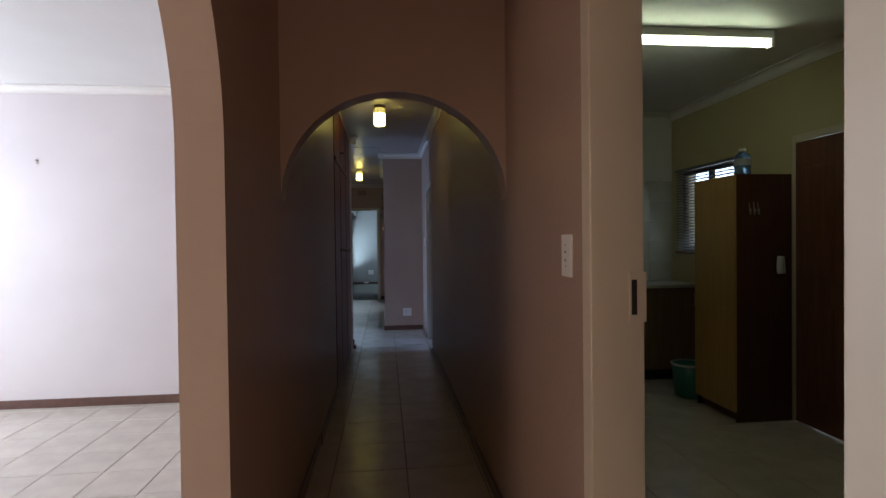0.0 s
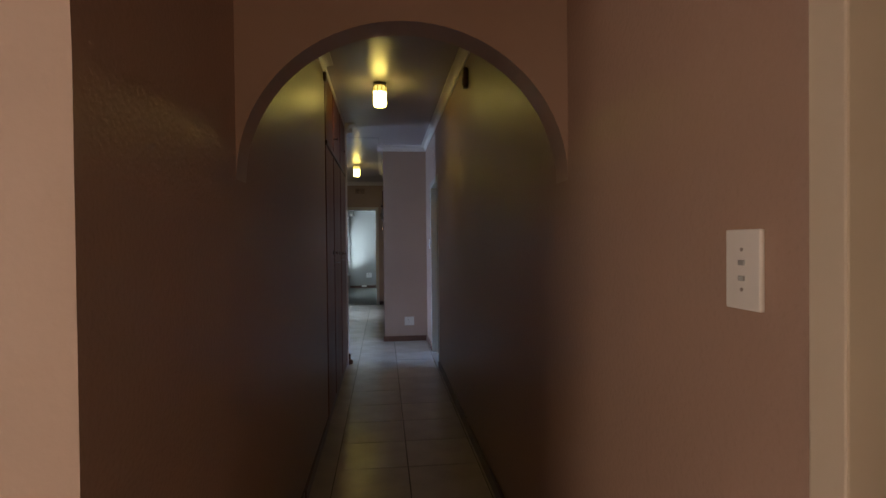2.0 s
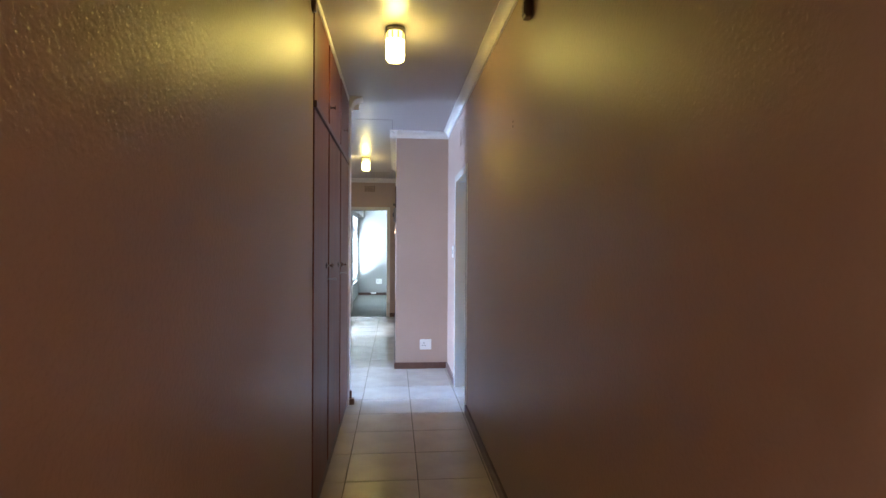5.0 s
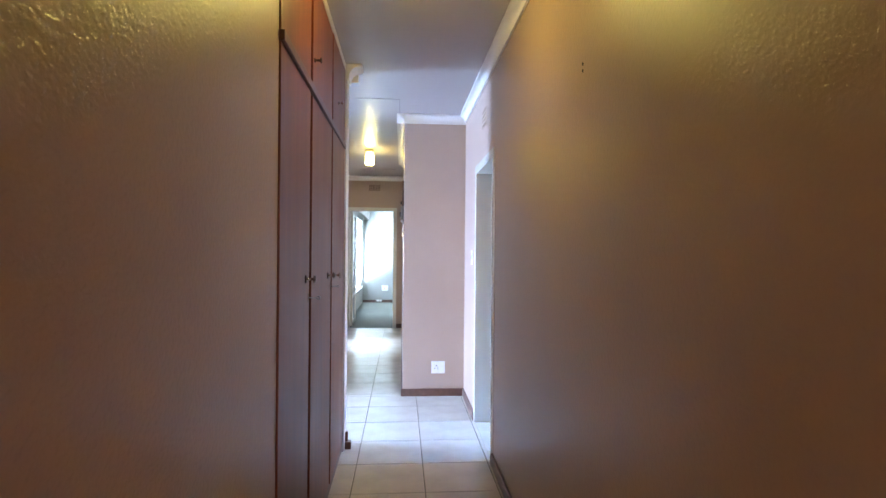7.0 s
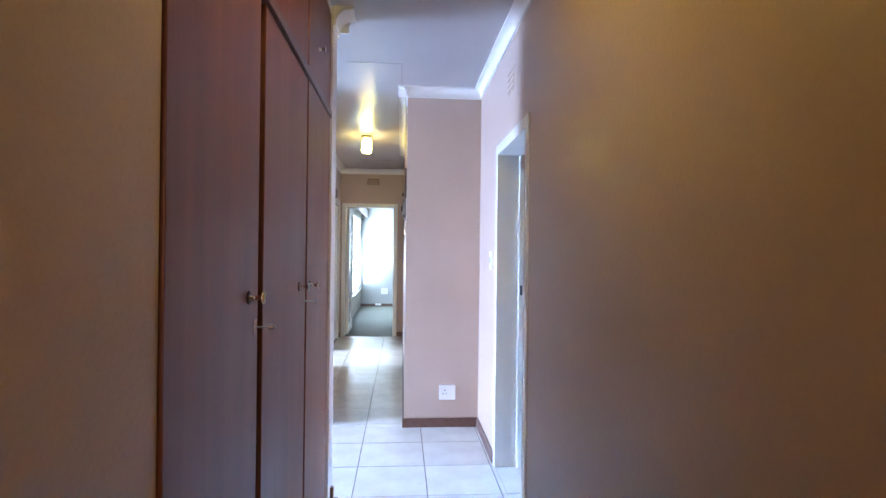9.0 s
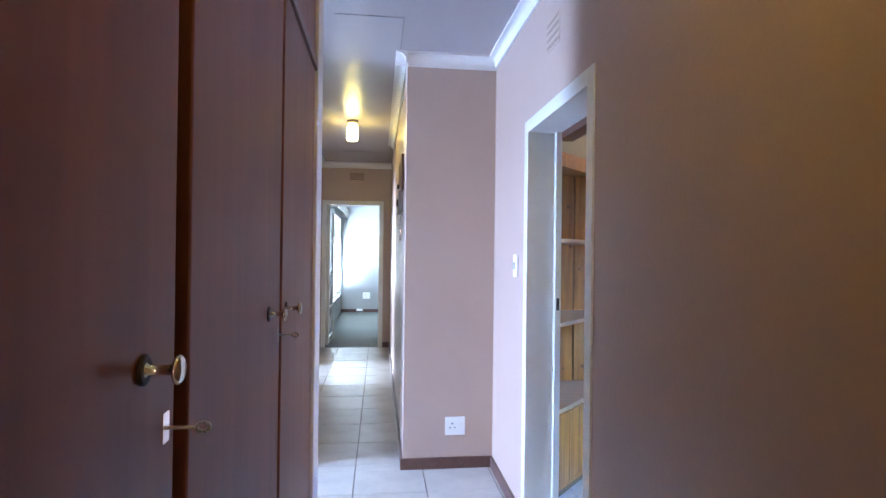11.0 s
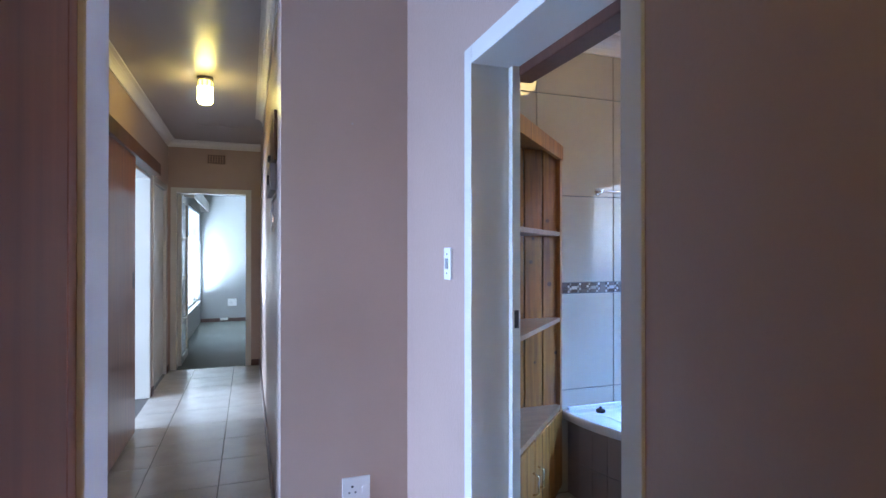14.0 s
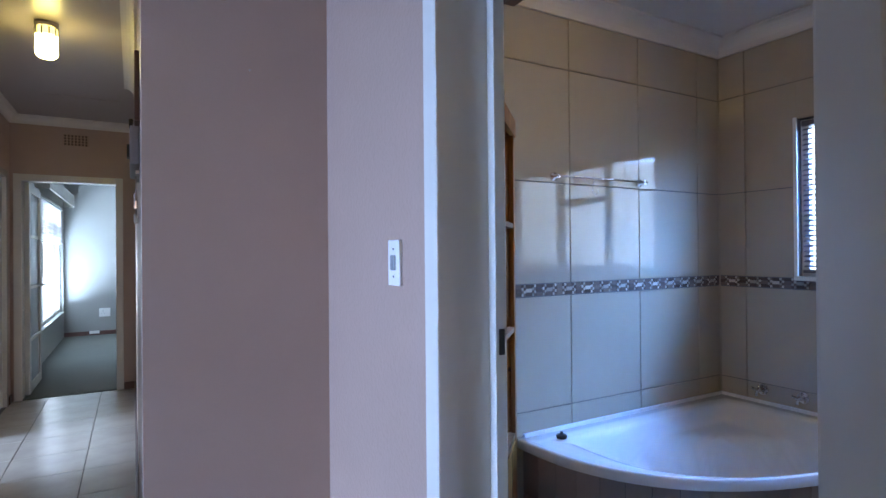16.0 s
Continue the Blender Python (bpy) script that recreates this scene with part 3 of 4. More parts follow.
for y in (7.339, 7.355):
    part("toggle", boxed(XR - 0.014, XR - 0.008, y - 0.005, y + 0.005, 1.283, 1.322, bevel=0.002), FROSTED, sw)


def socket(x0, x1, y, z0, z1, label):
    s = thing("power_socket", label, "socket", at=((x0 + x1) / 2, y, z0))
    part("plate", boxed(x0, x1, y - 0.009, y, z0, z1, bevel=0.003), WHITE_PLASTIC, s)
    cx, cz, k = x0 + (x1 - x0) * 0.36, z0 + (z1 - z0) * 0.5, (x1 - x0) / 0.126
    for dx, dz, r in ((0, 0.016, 0.0055), (-0.014, -0.010, 0.0045), (0.014, -0.010, 0.0045)):
        part("pin_hole", tube(bmesh.new(), [(cx + k * dx, y - 0.0098, cz + k * dz), (cx + k * dx, y - 0.0088, cz + k * dz)], k * r, 10), BLACK, s)
    part("rocker", boxed(x1 - 0.036 * k, x1 - 0.016 * k, y - 0.013, y - 0.0085, cz - 0.013 * k, cz + 0.013 * k, bevel=0.002), WHITE_PLASTIC, s)
    return s


socket(0.336, 0.463, YS, 0.21, 0.325, "white wall power socket above the skirting")
socket(-0.445, -0.285, FY1, 0.30, 0.44, "white wall power socket in the bedroom")

def vent(cx, cy, z0, z1, wide, axis, label, hollow):
    """An air brick of small round holes."""
    v = thing("air_vent", label, "air vent", at=(cx, cy, z0))
    if axis == "x":
        part("grille", boxed(cx - wide / 2, cx + wide / 2, cy - 0.008, cy, z0, z1, bevel=0.002), BRICK_VENT, v)
    else:
        part("grille", boxed(cx - 0.003, cx, cy - wide / 2, cy + wide / 2, z0, z1, bevel=0.001), BRICK_VENT, v)
    for r in range(4):
        for c in range(7):
            u, z = (c - 3) * wide / 7.5, z0 + (z1 - z0) * (r + 0.5) / 4
            hole = boxed(cx + u - wide / 26, cx + u + wide / 26, cy - 0.0095, cy - 0.007, z - 0.009, z + 0.009) if axis == "x" else boxed(cx - 0.0042, cx - 0.002, cy + u - wide / 26, cy + u + wide / 26, z - 0.009, z + 0.009)
            part("hole", hole, hollow, v)


vent(-0.42, YE, 2.368, 2.475, 0.21, "x", "small beige air brick with dark holes above the bedroom door", VENT_HOLE)
vent(XR, 6.755, 2.262, 2.395, 0.175, "y", "small beige air brick above the bathroom doorway", PAINTED_HOLE)

sensor = thing("alarm_sensor", "small brown wall sensor under the cornice", "sensor", at=(XR, 4.24, 2.355))
part("body", boxed(XR - 0.035, XR, 4.21, 4.27, 2.358, 2.495, bevel=0.012), mat("aged_beige_plastic", (0.16, 0.10, 0.06), 0.4), sensor)
part("lens", boxed(XR - 0.039, XR - 0.033, 4.22, 4.26, 2.372, 2.425, bevel=0.004), DARK_WOOD, sensor)
lampbit = thing("wall_bracket", "dark round bracket on top of the wall end by the cupboards", "bracket", at=(XL, 4.53, 2.50))
part("disc", tube(bmesh.new(), [(XL, 4.56, 2.515), (XL + 0.03, 4.56, 2.515), (XL + 0.036, 4.56, 2.515)], [0.034, 0.034, 0.026], 16), DARK_WOOD, lampbit)
hole = thing("screw_holes", "two small dark screw holes in the wall", "screw hole", at=(XR, 4.592, 1.96))
for z in (1.99, 1.967):
    part("hole", tube(bmesh.new(), [(XR - 0.0015, 4.592, z), (XR + 0.001, 4.592, z)], 0.006, 8), DARK_HOLE, hole)
mark = thing("wall_screw", "tiny grey steel screw head in beige plaster wall", "screw", at=(0.382, YS, 1.93))
part("head", tube(bmesh.new(), [(0.382, YS, 1.93), (0.382, YS - 0.003, 1.93)], 0.004, 8), STEEL, mark)
stop = thing("door_stop", "small dark rubber door stop at the wall end", "door stop", at=(XC, 6.62, 0))
part("block", boxed(XC + 0.0145, XC + 0.055, 6.58, 6.64, 0, 0.05, bevel=0.006), DARK_WOOD, stop)
part("post", boxed(XC + 0.0145, XC + 0.033, 6.60, 6.63, 0.048, 0.115, bevel=0.005), DARK_WOOD, stop)
siren = thing("alarm_box", "small cream alarm box high on the passage wall", "alarm box", at=(XW, 8.83, 2.10))
part("body", boxed(XW, XW + 0.060, 8.74, 8.94, 2.10, 2.265, bevel=0.008), mat("cream_plastic", (0.52, 0.46, 0.34), 0.5), siren)
part("front", boxed(XW + 0.059, XW + 0.064, 8.76, 8.92, 2.12, 2.245, bevel=0.0015), BRICK_VENT, siren)

# distribution board and keys on the side of the projecting wall
board = thing("distribution_board", "narrow metal electrical board with dark breakers on the wall", "electrical board", at=(XS, 8.6, 1.68))
part("backplate", boxed(XS - 0.016, XS, 8.25, 8.85, 1.80, 2.05, bevel=0.004), DARK_WOOD, board)
part("cover", boxed(XS - 0.032, XS, 8.33, 8.80, 1.66, 1.80, bevel=0.006), mat("grey_painted_box", (0.28, 0.25, 0.24), 0.5), board)
part("breaker", boxed(XS - 0.042, XS - 0.031, 8.45, 8.50, 1.70, 1.75), BLACK, board)
part("breaker", boxed(XS - 0.035, XS - 0.02, 8.55, 8.60, 1.84, 1.87), BLACK, board)
rack = thing("key_hook", "small steel hook rail with hanging keys", "key hook", at=(XS, 8.5, 1.45))
part("rail", boxed(XS - 0.014, XS, 8.35, 8.62, 1.625, 1.64, bevel=0.002), STEEL, rack)
for y, z in ((8.42, 1.50), (8.50, 1.45), (8.57, 1.54)):
    part("key", box(tube(bmesh.new(), [(XS - 0.012, y, 1.63), (XS - 0.012, y, z + 0.03)], 0.003, 6), XS - 0.02, XS - 0.006, y - 0.012, y + 0.012, z, z + 0.035, bevel=0.004), (BLACK, STEEL, CHROME)[int(y * 100) % 3], rack)

# ---- sliding door in the back passage ----
sd = thing("sliding_door", "glossy brown wooden sliding door hung under a dark pelmet, pushed open", "door", at=(XW + 0.06, 9.5, 0))
part("panel", boxed(XW + 0.035, XW + 0.075, 9.08, 9.99, 0.02, 2.06, bevel=0.003), DOOR_WOOD, sd)
part("edge_strip", boxed(XW + 0.030, XW + 0.088, 9.03, 9.10, 0.015, 2.06, bevel=0.004), DARK_WOOD, sd, "dark wooden closing edge")
part("flush_pull", boxed(XW + 0.0745, XW + 0.078, 9.90, 9.935, 1.08, 1.2, bevel=0.003), BLACK, sd, "dark flush pull")
part("pelmet", boxed(XW, XW + 0.10, 8.98, 11.03, 2.045, 2.15, bevel=0.004), DARK_WOOD, sd, "dark wooden pelmet over the track")
d2 = tagged(new("door_1"), "closed flush white door in the back passage", "door", kind="structure")
part("leaf", boxed(XW - 0.06, XW - 0.022, 11.325, 12.105, 0.01, 2.015, bevel=0.002), WHITE_METAL, d2)

# ---- bedroom door, open into the room ----
bd = thing("bedroom_door", "white glazed door with four grey panes, standing open into the bedroom", "door", at=(ED0, YE + T, 0))
dx0, dx1, dy0, dy1 = ED0 + 0.008, ED0 + 0.048, YE + T + 0.02, YE + T + 0.79
for y0, y1 in ((dy0, dy0 + 0.09), (dy1 - 0.09, dy1)):
    part("stile", boxed(dx0, dx1, y0, y1, 0.012, 2.02, bevel=0.003), WHITE_METAL, bd)
levels = [0.012, 0.52, 1.02, 1.51, 2.02]
for k, z in enumerate(levels):
    hgt = 0.09 if k in (0, 4) else 0.03
    z0 = z if k == 0 else (z - hgt if k == 4 else z - hgt / 2)
    part("rail", boxed(dx0 + 0.001, dx1 - 0.001, dy0 + 0.09, dy1 - 0.09, z0, z0 + hgt, bevel=0.003), WHITE_METAL, bd)
for z0, z1 in zip(levels, levels[1:]):
    part("pane", boxed(dx0 + 0.016, dx1 - 0.016, dy0 + 0.085, dy1 - 0.085, z0 + 0.01, z1 - 0.01), FROSTED, bd, "grey obscure glass pane")
part("handle", tube(bmesh.new(), [(dx1, dy1 - 0.05, 1.02), (dx1 + 0.05, dy1 - 0.05, 1.02), (dx1 + 0.05, dy1 - 0.15, 1.02)], 0.008, 8), CHROME, bd, "chrome lever handle")


# ---- windows ----
def window_y(name, x, s, y0, y1, z0, z1, bars, material, label, transom=None, sill=True):
    """A framed window in a wall along y; s is the way into the room."""
    w = tagged(new(name), label, "window", kind="structure")
    xa, xb = sorted((x - s * 0.085, x - s * 0.045))
    for a, b in ((y0, y0 + 0.04), (y1 - 0.04, y1)):
        part("frame_side", boxed(xa, xb, a, b, z0, z1, bevel=0.003), material, w)
    for a, b in ((z0, z0 + 0.04), (z1 - 0.04, z1)):
        part("frame_rail", boxed(xa + 0.001, xb - 0.001, y0 + 0.04, y1 - 0.04, a, b, bevel=0.003), material, w)
    for b in bars:
        part("mullion", boxed(xa + 0.002, xb - 0.002, b - 0.03, b + 0.03, z0 + 0.04, z1 - 0.04, bevel=0.003), material, w)
    cols = [y0 + 0.04] + [v for b in bars for v in (b - 0.03, b + 0.03)] + [y1 - 0.04]
    for k in range(0, len(cols), 2):
        pane = part("pane", boxed((xa + xb) / 2 - 0.002, (xa + xb) / 2 + 0.002, cols[k], cols[k + 1], z0 + 0.04, z1 - 0.04), GLASS, w, "clear glass pane")
        pane.visible_shadow = False
        if transom and k // 2 in transom[1]:
            part("transom", boxed(xa + 0.003, xb - 0.003, cols[k], cols[k + 1], transom[0] - 0.025, transom[0] + 0.025, bevel=0.003), material, w)
    if sill:
        part("sill", boxed(min(x, x + s * 0.02) - 0.02, max(x, x + s * 0.02), y0, y1, z0 - 0.02, z0 + 0.004, bevel=0.004), material, w)
    return w


def blind_y(x, y0, y1, z0, z1, label, step=0.026, tilt=28, deep=0.024, material=None):
    """A venetian blind hanging in a plane along y."""
    b = thing("venetian_blind", label, "blind", at=(x, (y0 + y1) / 2, z1))
    part("head_rail", boxed(x - 0.015, x + 0.015, y0, y1, z1 - 0.028, z1, bevel=0.003), material or SLAT, b)
    me = None
    z = z1 - 0.045
    while z > z0 + 0.02:
        if me is None:
            bm = bmesh.new()
            c, sn = math.cos(radians(tilt)) * deep / 2, math.sin(radians(tilt)) * deep / 2
            prism(bm, [(-c, -sn), (0, 0.0016), (c, sn), (c, sn + 0.0009), (0, 0.0026), (-c, -sn + 0.0009)], "y", y0 + 0.004, y1 - 0.004)
            first = link("slat", bm, material or SLAT)
            me = first.data
        else:
            first = new("slat", me)
        first.parent = b
        first.matrix_parent_inverse = Matrix.Translation(-b.matrix_basis.translation)
        first.matrix_basis = Matrix.Translation((x, 0, z))
        z -= step
    part("bottom_rail", boxed(x - 0.012, x + 0.012, y0, y1, z0, z0 + 0.016, bevel=0.003), material or SLAT, b)
    for y in (y0 + 0.12, (y0 + y1) / 2, y1 - 0.12):
        part("cord", tube(bmesh.new(), [(x + 0.013, y, z0), (x + 0.013, y, z1 - 0.02)], 0.001, 5), material or SLAT, b)
    return b


window_y("window_1", BX1, -1, 5.98, 7.645, 1.18, 2.02, [6.63, 7.15], WHITE_METAL, "white steel bathroom window with three lights", (1.72, (1,)))
blind_y(BX1 + 0.035, 5.995, 7.63, 1.20, 2.01, "white venetian blind drawn down over the bathroom window", 0.027, 30, 0.024, SLAT_SHADED)
win = bpy.data.objects["window_1"]
part("trim", boxed(BX1 - 0.010, BX1 + 0.004, 7.640, 7.658, 1.165, 2.03, bevel=0.002), WHITE_PLASTIC, win)
bars = thing("burglar_bars", "dark steel burglar bars with diamond patterns behind the blind", "burglar bars", at=(BX1 + 0.11, 6.9, 1.2))
for y0, y1, z0, z1 in ((6.02, 6.60, 1.22, 1.98), (6.66, 7.12, 1.74, 1.98), (7.18, 7.62, 1.22, 1.98)):
    ym, zm = (y0 + y1) / 2, (z0 + z1) / 2
    dz = (z1 - z0) * 0.38
    part("diamond", tube(bmesh.new(), [(BX1 + 0.115, ym, zm + dz), (BX1 + 0.115, y0 + 0.09, zm), (BX1 + 0.115, ym, zm - dz), (BX1 + 0.115, y1 - 0.09, zm), (BX1 + 0.115, ym, zm + dz)], 0.006, 6), BLACK, bars)
    for y in (y0 + 0.09, y1 - 0.09):
        part("bar", tube(bmesh.new(), [(BX1 + 0.115, y, z0), (BX1 + 0.115, y, z1)], 0.006, 6), BLACK, bars)
window_y("window_2", KX1, -1, 4.04, 4.95, 1.19, 1.98, [4.5], DARK_WOOD, "brown-framed kitchen window")
blind_y(KX1 - 0.02, 4.03, 4.96, 1.17, 1.99, "white venetian blind over the kitchen window", 0.027, 48, 0.024, SLAT_SHADED)
window_y("window_3", XW, 1, 13.9, 16.66, 0.42, 2.08, [14.8, 15.75], WHITE_METAL, "tall white-framed bedroom window", (1.62, (0, 1, 2)))
blind_y(XW - 0.02, 13.92, 16.64, 1.50, 2.06, "white venetian blind pulled up halfway on the bedroom window", 0.03, 25)
pelmet = thing("curtain_pelmet", "grey-white box pelmet above the bedroom window", "pelmet", at=(XW, 15.0, 2.1))
part("front", boxed(XW + 0.13, XW + 0.15, 13.75, 16.74, 2.10, 2.28, bevel=0.004), WHITE_METAL, pelmet)
part("top", boxed(XW, XW + 0.13, 13.75, 16.74, 2.26, 2.28), WHITE_METAL, pelmet)
part("end", boxed(XW, XW + 0.13, 16.72, 16.74, 2.10, 2.26), WHITE_METAL, pelmet)
part("end", boxed(XW, XW + 0.13, 13.75, 13.77, 2.10, 2.26), WHITE_METAL, pelmet)
window_y("window_4", LX0, 1, 1.95, 4.25, 0.5, 2.15, [2.7, 3.5], WHITE_METAL, "large white-framed living room window")
window_y("window_6", -4.4, 1, 6.87, 7.83, 0.2, 2.15, [7.35], WHITE_METAL, "tall white-framed window of the alcove")
# This unseen window is added only to house the warm fill lamp.
window_y("window_7", LX0, 1, -3.05, -1.15, 0.2, 2.15, [-2.1], WHITE_METAL, "white-framed window added out of view for fill light")
window_y("window_5", -4.4, 1, 9.3, 11.1, 0.8, 2.0, [10.2], WHITE_METAL, "white-framed side room window")
for nm, x, y0, y1, z0, z1 in (("backdrop_bathroom", BX1 + 1.2, 4.5, 9.2, 0.3, 3.4), ("backdrop_kitchen", KX1 + 1.2, 3.2, 4.45, 0.2, 3.4)):
    structure(nm, boxed(x, x + 0.02, y0, y1, z0, z1), OUTSIDE_BLUE if "bath" in nm else OUTSIDE_DIM, "bright overexposed daylight outside the window", "backdrop")

structure("backdrop_bedroom", boxed(-4.6, XW - T - 0.02, 17.6, 17.62, 0, 3.4), OUTSIDE, "bright overexposed daylight outside the bedroom window", "backdrop")

# ---- bathroom ----
pl = thing("bathroom_door_pelmet", "dark brown wooden sliding door pelmet above the bathroom doorway", "pelmet", at=(XR + T + 0.06, 6.6, 1.99))
part("board", boxed(XR + T + 0.022, XR + T + 0.10, 5.35, BD1 + 0.02, 1.94, 2.06, bevel=0.004), DARK_WOOD, pl)
part("panel", boxed(XR + T + 0.03, XR + T + 0.07, 5.40, BD0 - 0.02, 0.02, 1.96, bevel=0.003), DOOR_WOOD, pl, "brown sliding door panel pushed open")

cu = thing("corner_shelf_unit", "knotty pine corner shelf unit with plank cupboard doors below", "shelf unit", at=(1.0, 7.85, 0))
CX, CY = XR + T + 0.004, BY1 - 0.006
PA, PB = Vector((CX, 7.27, 0)), Vector((1.585, CY, 0))
ALONG = (PB - PA).normalized()
OUT = Vector((ALONG.y, -ALONG.x, 0))


def tri_board(z0, z1, cut=0.0):
    """A corner board whose long edge is the diagonal front, held back by cut."""
    a, b = PA - OUT * cut, PB - OUT * cut
    bm = prism(bmesh.new(), [(CX, CY), (CX, a.y - (a.x - CX) * 1.05), (b.x - 0.0, CY)], "z", z0, z1)
    return bm


for z in (0.985, 1.455):
    part("shelf", tri_board(z - 0.022, z), PINE_TOP, cu, "weathered pine shelf")
part("worktop", tri_board(0.478, 0.505), PINE_TOP, cu, "stained pine cupboard top")
part("top_board", tri_board(1.905, 1.93), PINE, cu)
part("floor_board", tri_board(0.05, 0.07), PINE, cu)


def front_board(s0, s1, z0, z1, thick=0.018, proud=0.0, bevel=0.002):
    """A board on the diagonal front, s along it from the wall end."""
    bm = boxed(s0, s1, -thick, 0, z0, z1, bevel=bevel)
    turn = Matrix.Translation(PA + OUT * proud) @ Matrix(((ALONG.x, -OUT.x * -1, 0, 0), (ALONG.y, OUT.y, 0, 0), (0, 0, 1, 0), (0, 0, 0, 1)))
    bm.transform(turn)
    return bm


LEN = (PB - PA).length
part("fascia", front_board(0, LEN, 1.855, 1.935, 0.022, 0.008), PINE, cu, "pine head board")
part("stile", front_board(0, 0.05, 0.05, 1.90, 0.02, 0.002), PINE, cu)
part("stile", front_board(LEN - 0.05, LEN - 0.005, 0.05, 1.90, 0.02, 0.002), PINE, cu)
part("plinth", front_board(0.03, LEN - 0.03, 0.0, 0.05, 0.02, -0.02), PINE_SHADE, cu)
for k, (s0, s1) in enumerate(((0.055, LEN / 2 - 0.003), (LEN / 2 + 0.003, LEN - 0.055))):
    dr = part("door", front_board(s0, s1, 0.075, 0.472, 0.018, 0.004), PINE, cu, "vertical plank cupboard door")
    n = 4
    for j in range(1, n):
        sj = s0 + (s1 - s0) * j / n
        # Thin dark strip on the door paints the shade of a plank joint.
        part("groove", front_board(sj - 0.002, sj + 0.002, 0.08, 0.468, 0.002, 0.0052, 0), PINE_SHADE, dr)
    sh = s1 - 0.04 if k == 0 else s0 + 0.04
    at = PA + ALONG * sh + OUT * 0.006
    part("handle", tube(bmesh.new(), [at + Vector((0, 0, 0.24)), at + OUT * 0.028 + Vector((0, 0, 0.25)), at + OUT * 0.028 + Vector((0, 0, 0.33)), at + Vector((0, 0, 0.34))], 0.005, 8), CHROME, dr, "chrome bow handle")
n = 7
for k in range(n):
    x0, x1 = CX + (1.565 - CX) * k / n, CX + (1.565 - CX) * (k + 1) / n
    pk = part("back_plank", boxed(x0 + 0.004, x1 - 0.004, CY - 0.016, CY - 0.002, 0.07, 1.905, bevel=0.003), PINE, cu)
    for j in range(3):
        kx, kz = random.uniform(x0 + 0.025, x1 - 0.025), random.choice((random.uniform(0.55, 0.95), random.uniform(1.02, 1.42), random.uniform(1.5, 1.85)))
        rk = random.uniform(0.007, 0.014)
        part("knot", tube(bmesh.new(), [(kx, CY - 0.0172, kz), (kx, CY - 0.0155, kz)], rk, 10), KNOT, pk)
    y0, y1 = 7.30 + (CY - 0.02 - 7.30) * k / n, 7.30 + (CY - 0.02 - 7.30) * (k + 1) / n
    part("back_plank", boxed(CX + 0.001, CX + 0.015, y0 + 0.0025, y1 - 0.0025, 0.07, 1.905, bevel=0.003), PINE, cu)
part("backing", boxed(CX, 1.565, CY - 0.002, CY, 0.07, 1.905), PINE_SHADE, cu)

# corner bath
tub = thing("corner_bath", "white acrylic corner bath with curved front and tiled apron", "bath", at=(2.4, 7.6, 0))
RIM, TA, TB, TN = 0.462, 1.535, 1.0, 2.5
cx, cy = BX1 - 0.004, BY1 - 0.004


def bath_outline(a, b, n=40, p=TN):
    """From the north wall round the front to the east wall, as offsets from the corner."""
    out = []
    for k in range(n + 1):
        t = math.pi / 2 * k / n
        out.append((a * math.cos(t) ** (2 / p), b * math.sin(t) ** (2 / p)))
    return out


bm = bmesh.new()
N = 40
outer = bath_outline(TA, TB, N)
# rings: rim underside, rim edge, rim top, inner lip, wall steps, floor
focus = Vector((0.74, 0.50))


def smooth(t):
    t = min(1.0, max(0.0, t))
    return t * t * (3 - 2 * t)


def ring(scale, deep, back=0.0):
    """One loop of the shell; the basin runs out flat at its pointed end and over the corner seat."""
    loop = outer + [(0.0, TB * f) for f in (0.85, 0.7, 0.55, 0.4, 0.2, 0.0)] + [(TA * f, 0.0) for f in (0.12, 0.24, 0.36, 0.48, 0.6, 0.72, 0.86)]
    vs = []
    for u, v in loop:
        p = focus + (Vector((u, v)) - focus) * scale
        p.x, p.y = max(p.x, back), max(p.y, back)
        share = 1.0
        if scale < 0.94:
            share = smooth((TA - 0.10 - p.x) / 0.55) * (0.30 + 0.70 * smooth((0.6 * p.x + 0.8 * p.y - 0.60) / 0.10))
        vs.append(bm.verts.new((cx - p.x, cy - p.y, RIM - deep * share)))
    return vs


rings = [ring(0.985, 0.047), ring(1.0, 0.043), ring(1.0, 0.006), ring(0.995, 0.0), ring(0.958, 0.001, 0.09), ring(0.945, 0.004, 0.10)]
for step in range(1, 22):
    f = step / 21
    rings.append(ring(0.935 - 0.915 * f, 0.004 + 0.27 * smooth(f / 0.33), 0.105 + 0.06 * min(1.0, f / 0.3)))
for r, s in zip(rings, rings[1:]):
    for k in range(len(r)):
        bm.faces.new((r[k], r[(k + 1) % len(r)], s[(k + 1) % len(s)], s[k])).smooth = True
bm.faces.new(rings[-1])
part("shell", bm, ACRYLIC, tub, "glossy white acrylic bath shell")
part("wall_lip", boxed(cx - TA + 0.03, cx - 0.016, cy - 0.016, cy, RIM - 0.004, RIM + 0.018, bevel=0.005), ACRYLIC, tub)
part("wall_lip", boxed(cx - 0.0155, cx, cy - TB + 0.03, cy - 0.001, RIM - 0.004, RIM + 0.018, bevel=0.005), ACRYLIC, tub)
bm = bmesh.new()
lo = [bm.verts.new((cx - u * 0.975, cy - v * 0.965, 0)) for u, v in outer]
hi = [bm.verts.new((cx - u * 0.975, cy - v * 0.965, RIM - 0.05)) for u, v in outer]
for k in range(N):
    bm.faces.new((lo[k], lo[k + 1], hi[k + 1], hi[k]))
part("apron", bm, GROUT, tub, "curved tiled front panel")
apron_pts = bath_outline(TA * 0.975 + 0.002, TB * 0.965 + 0.002, 200)
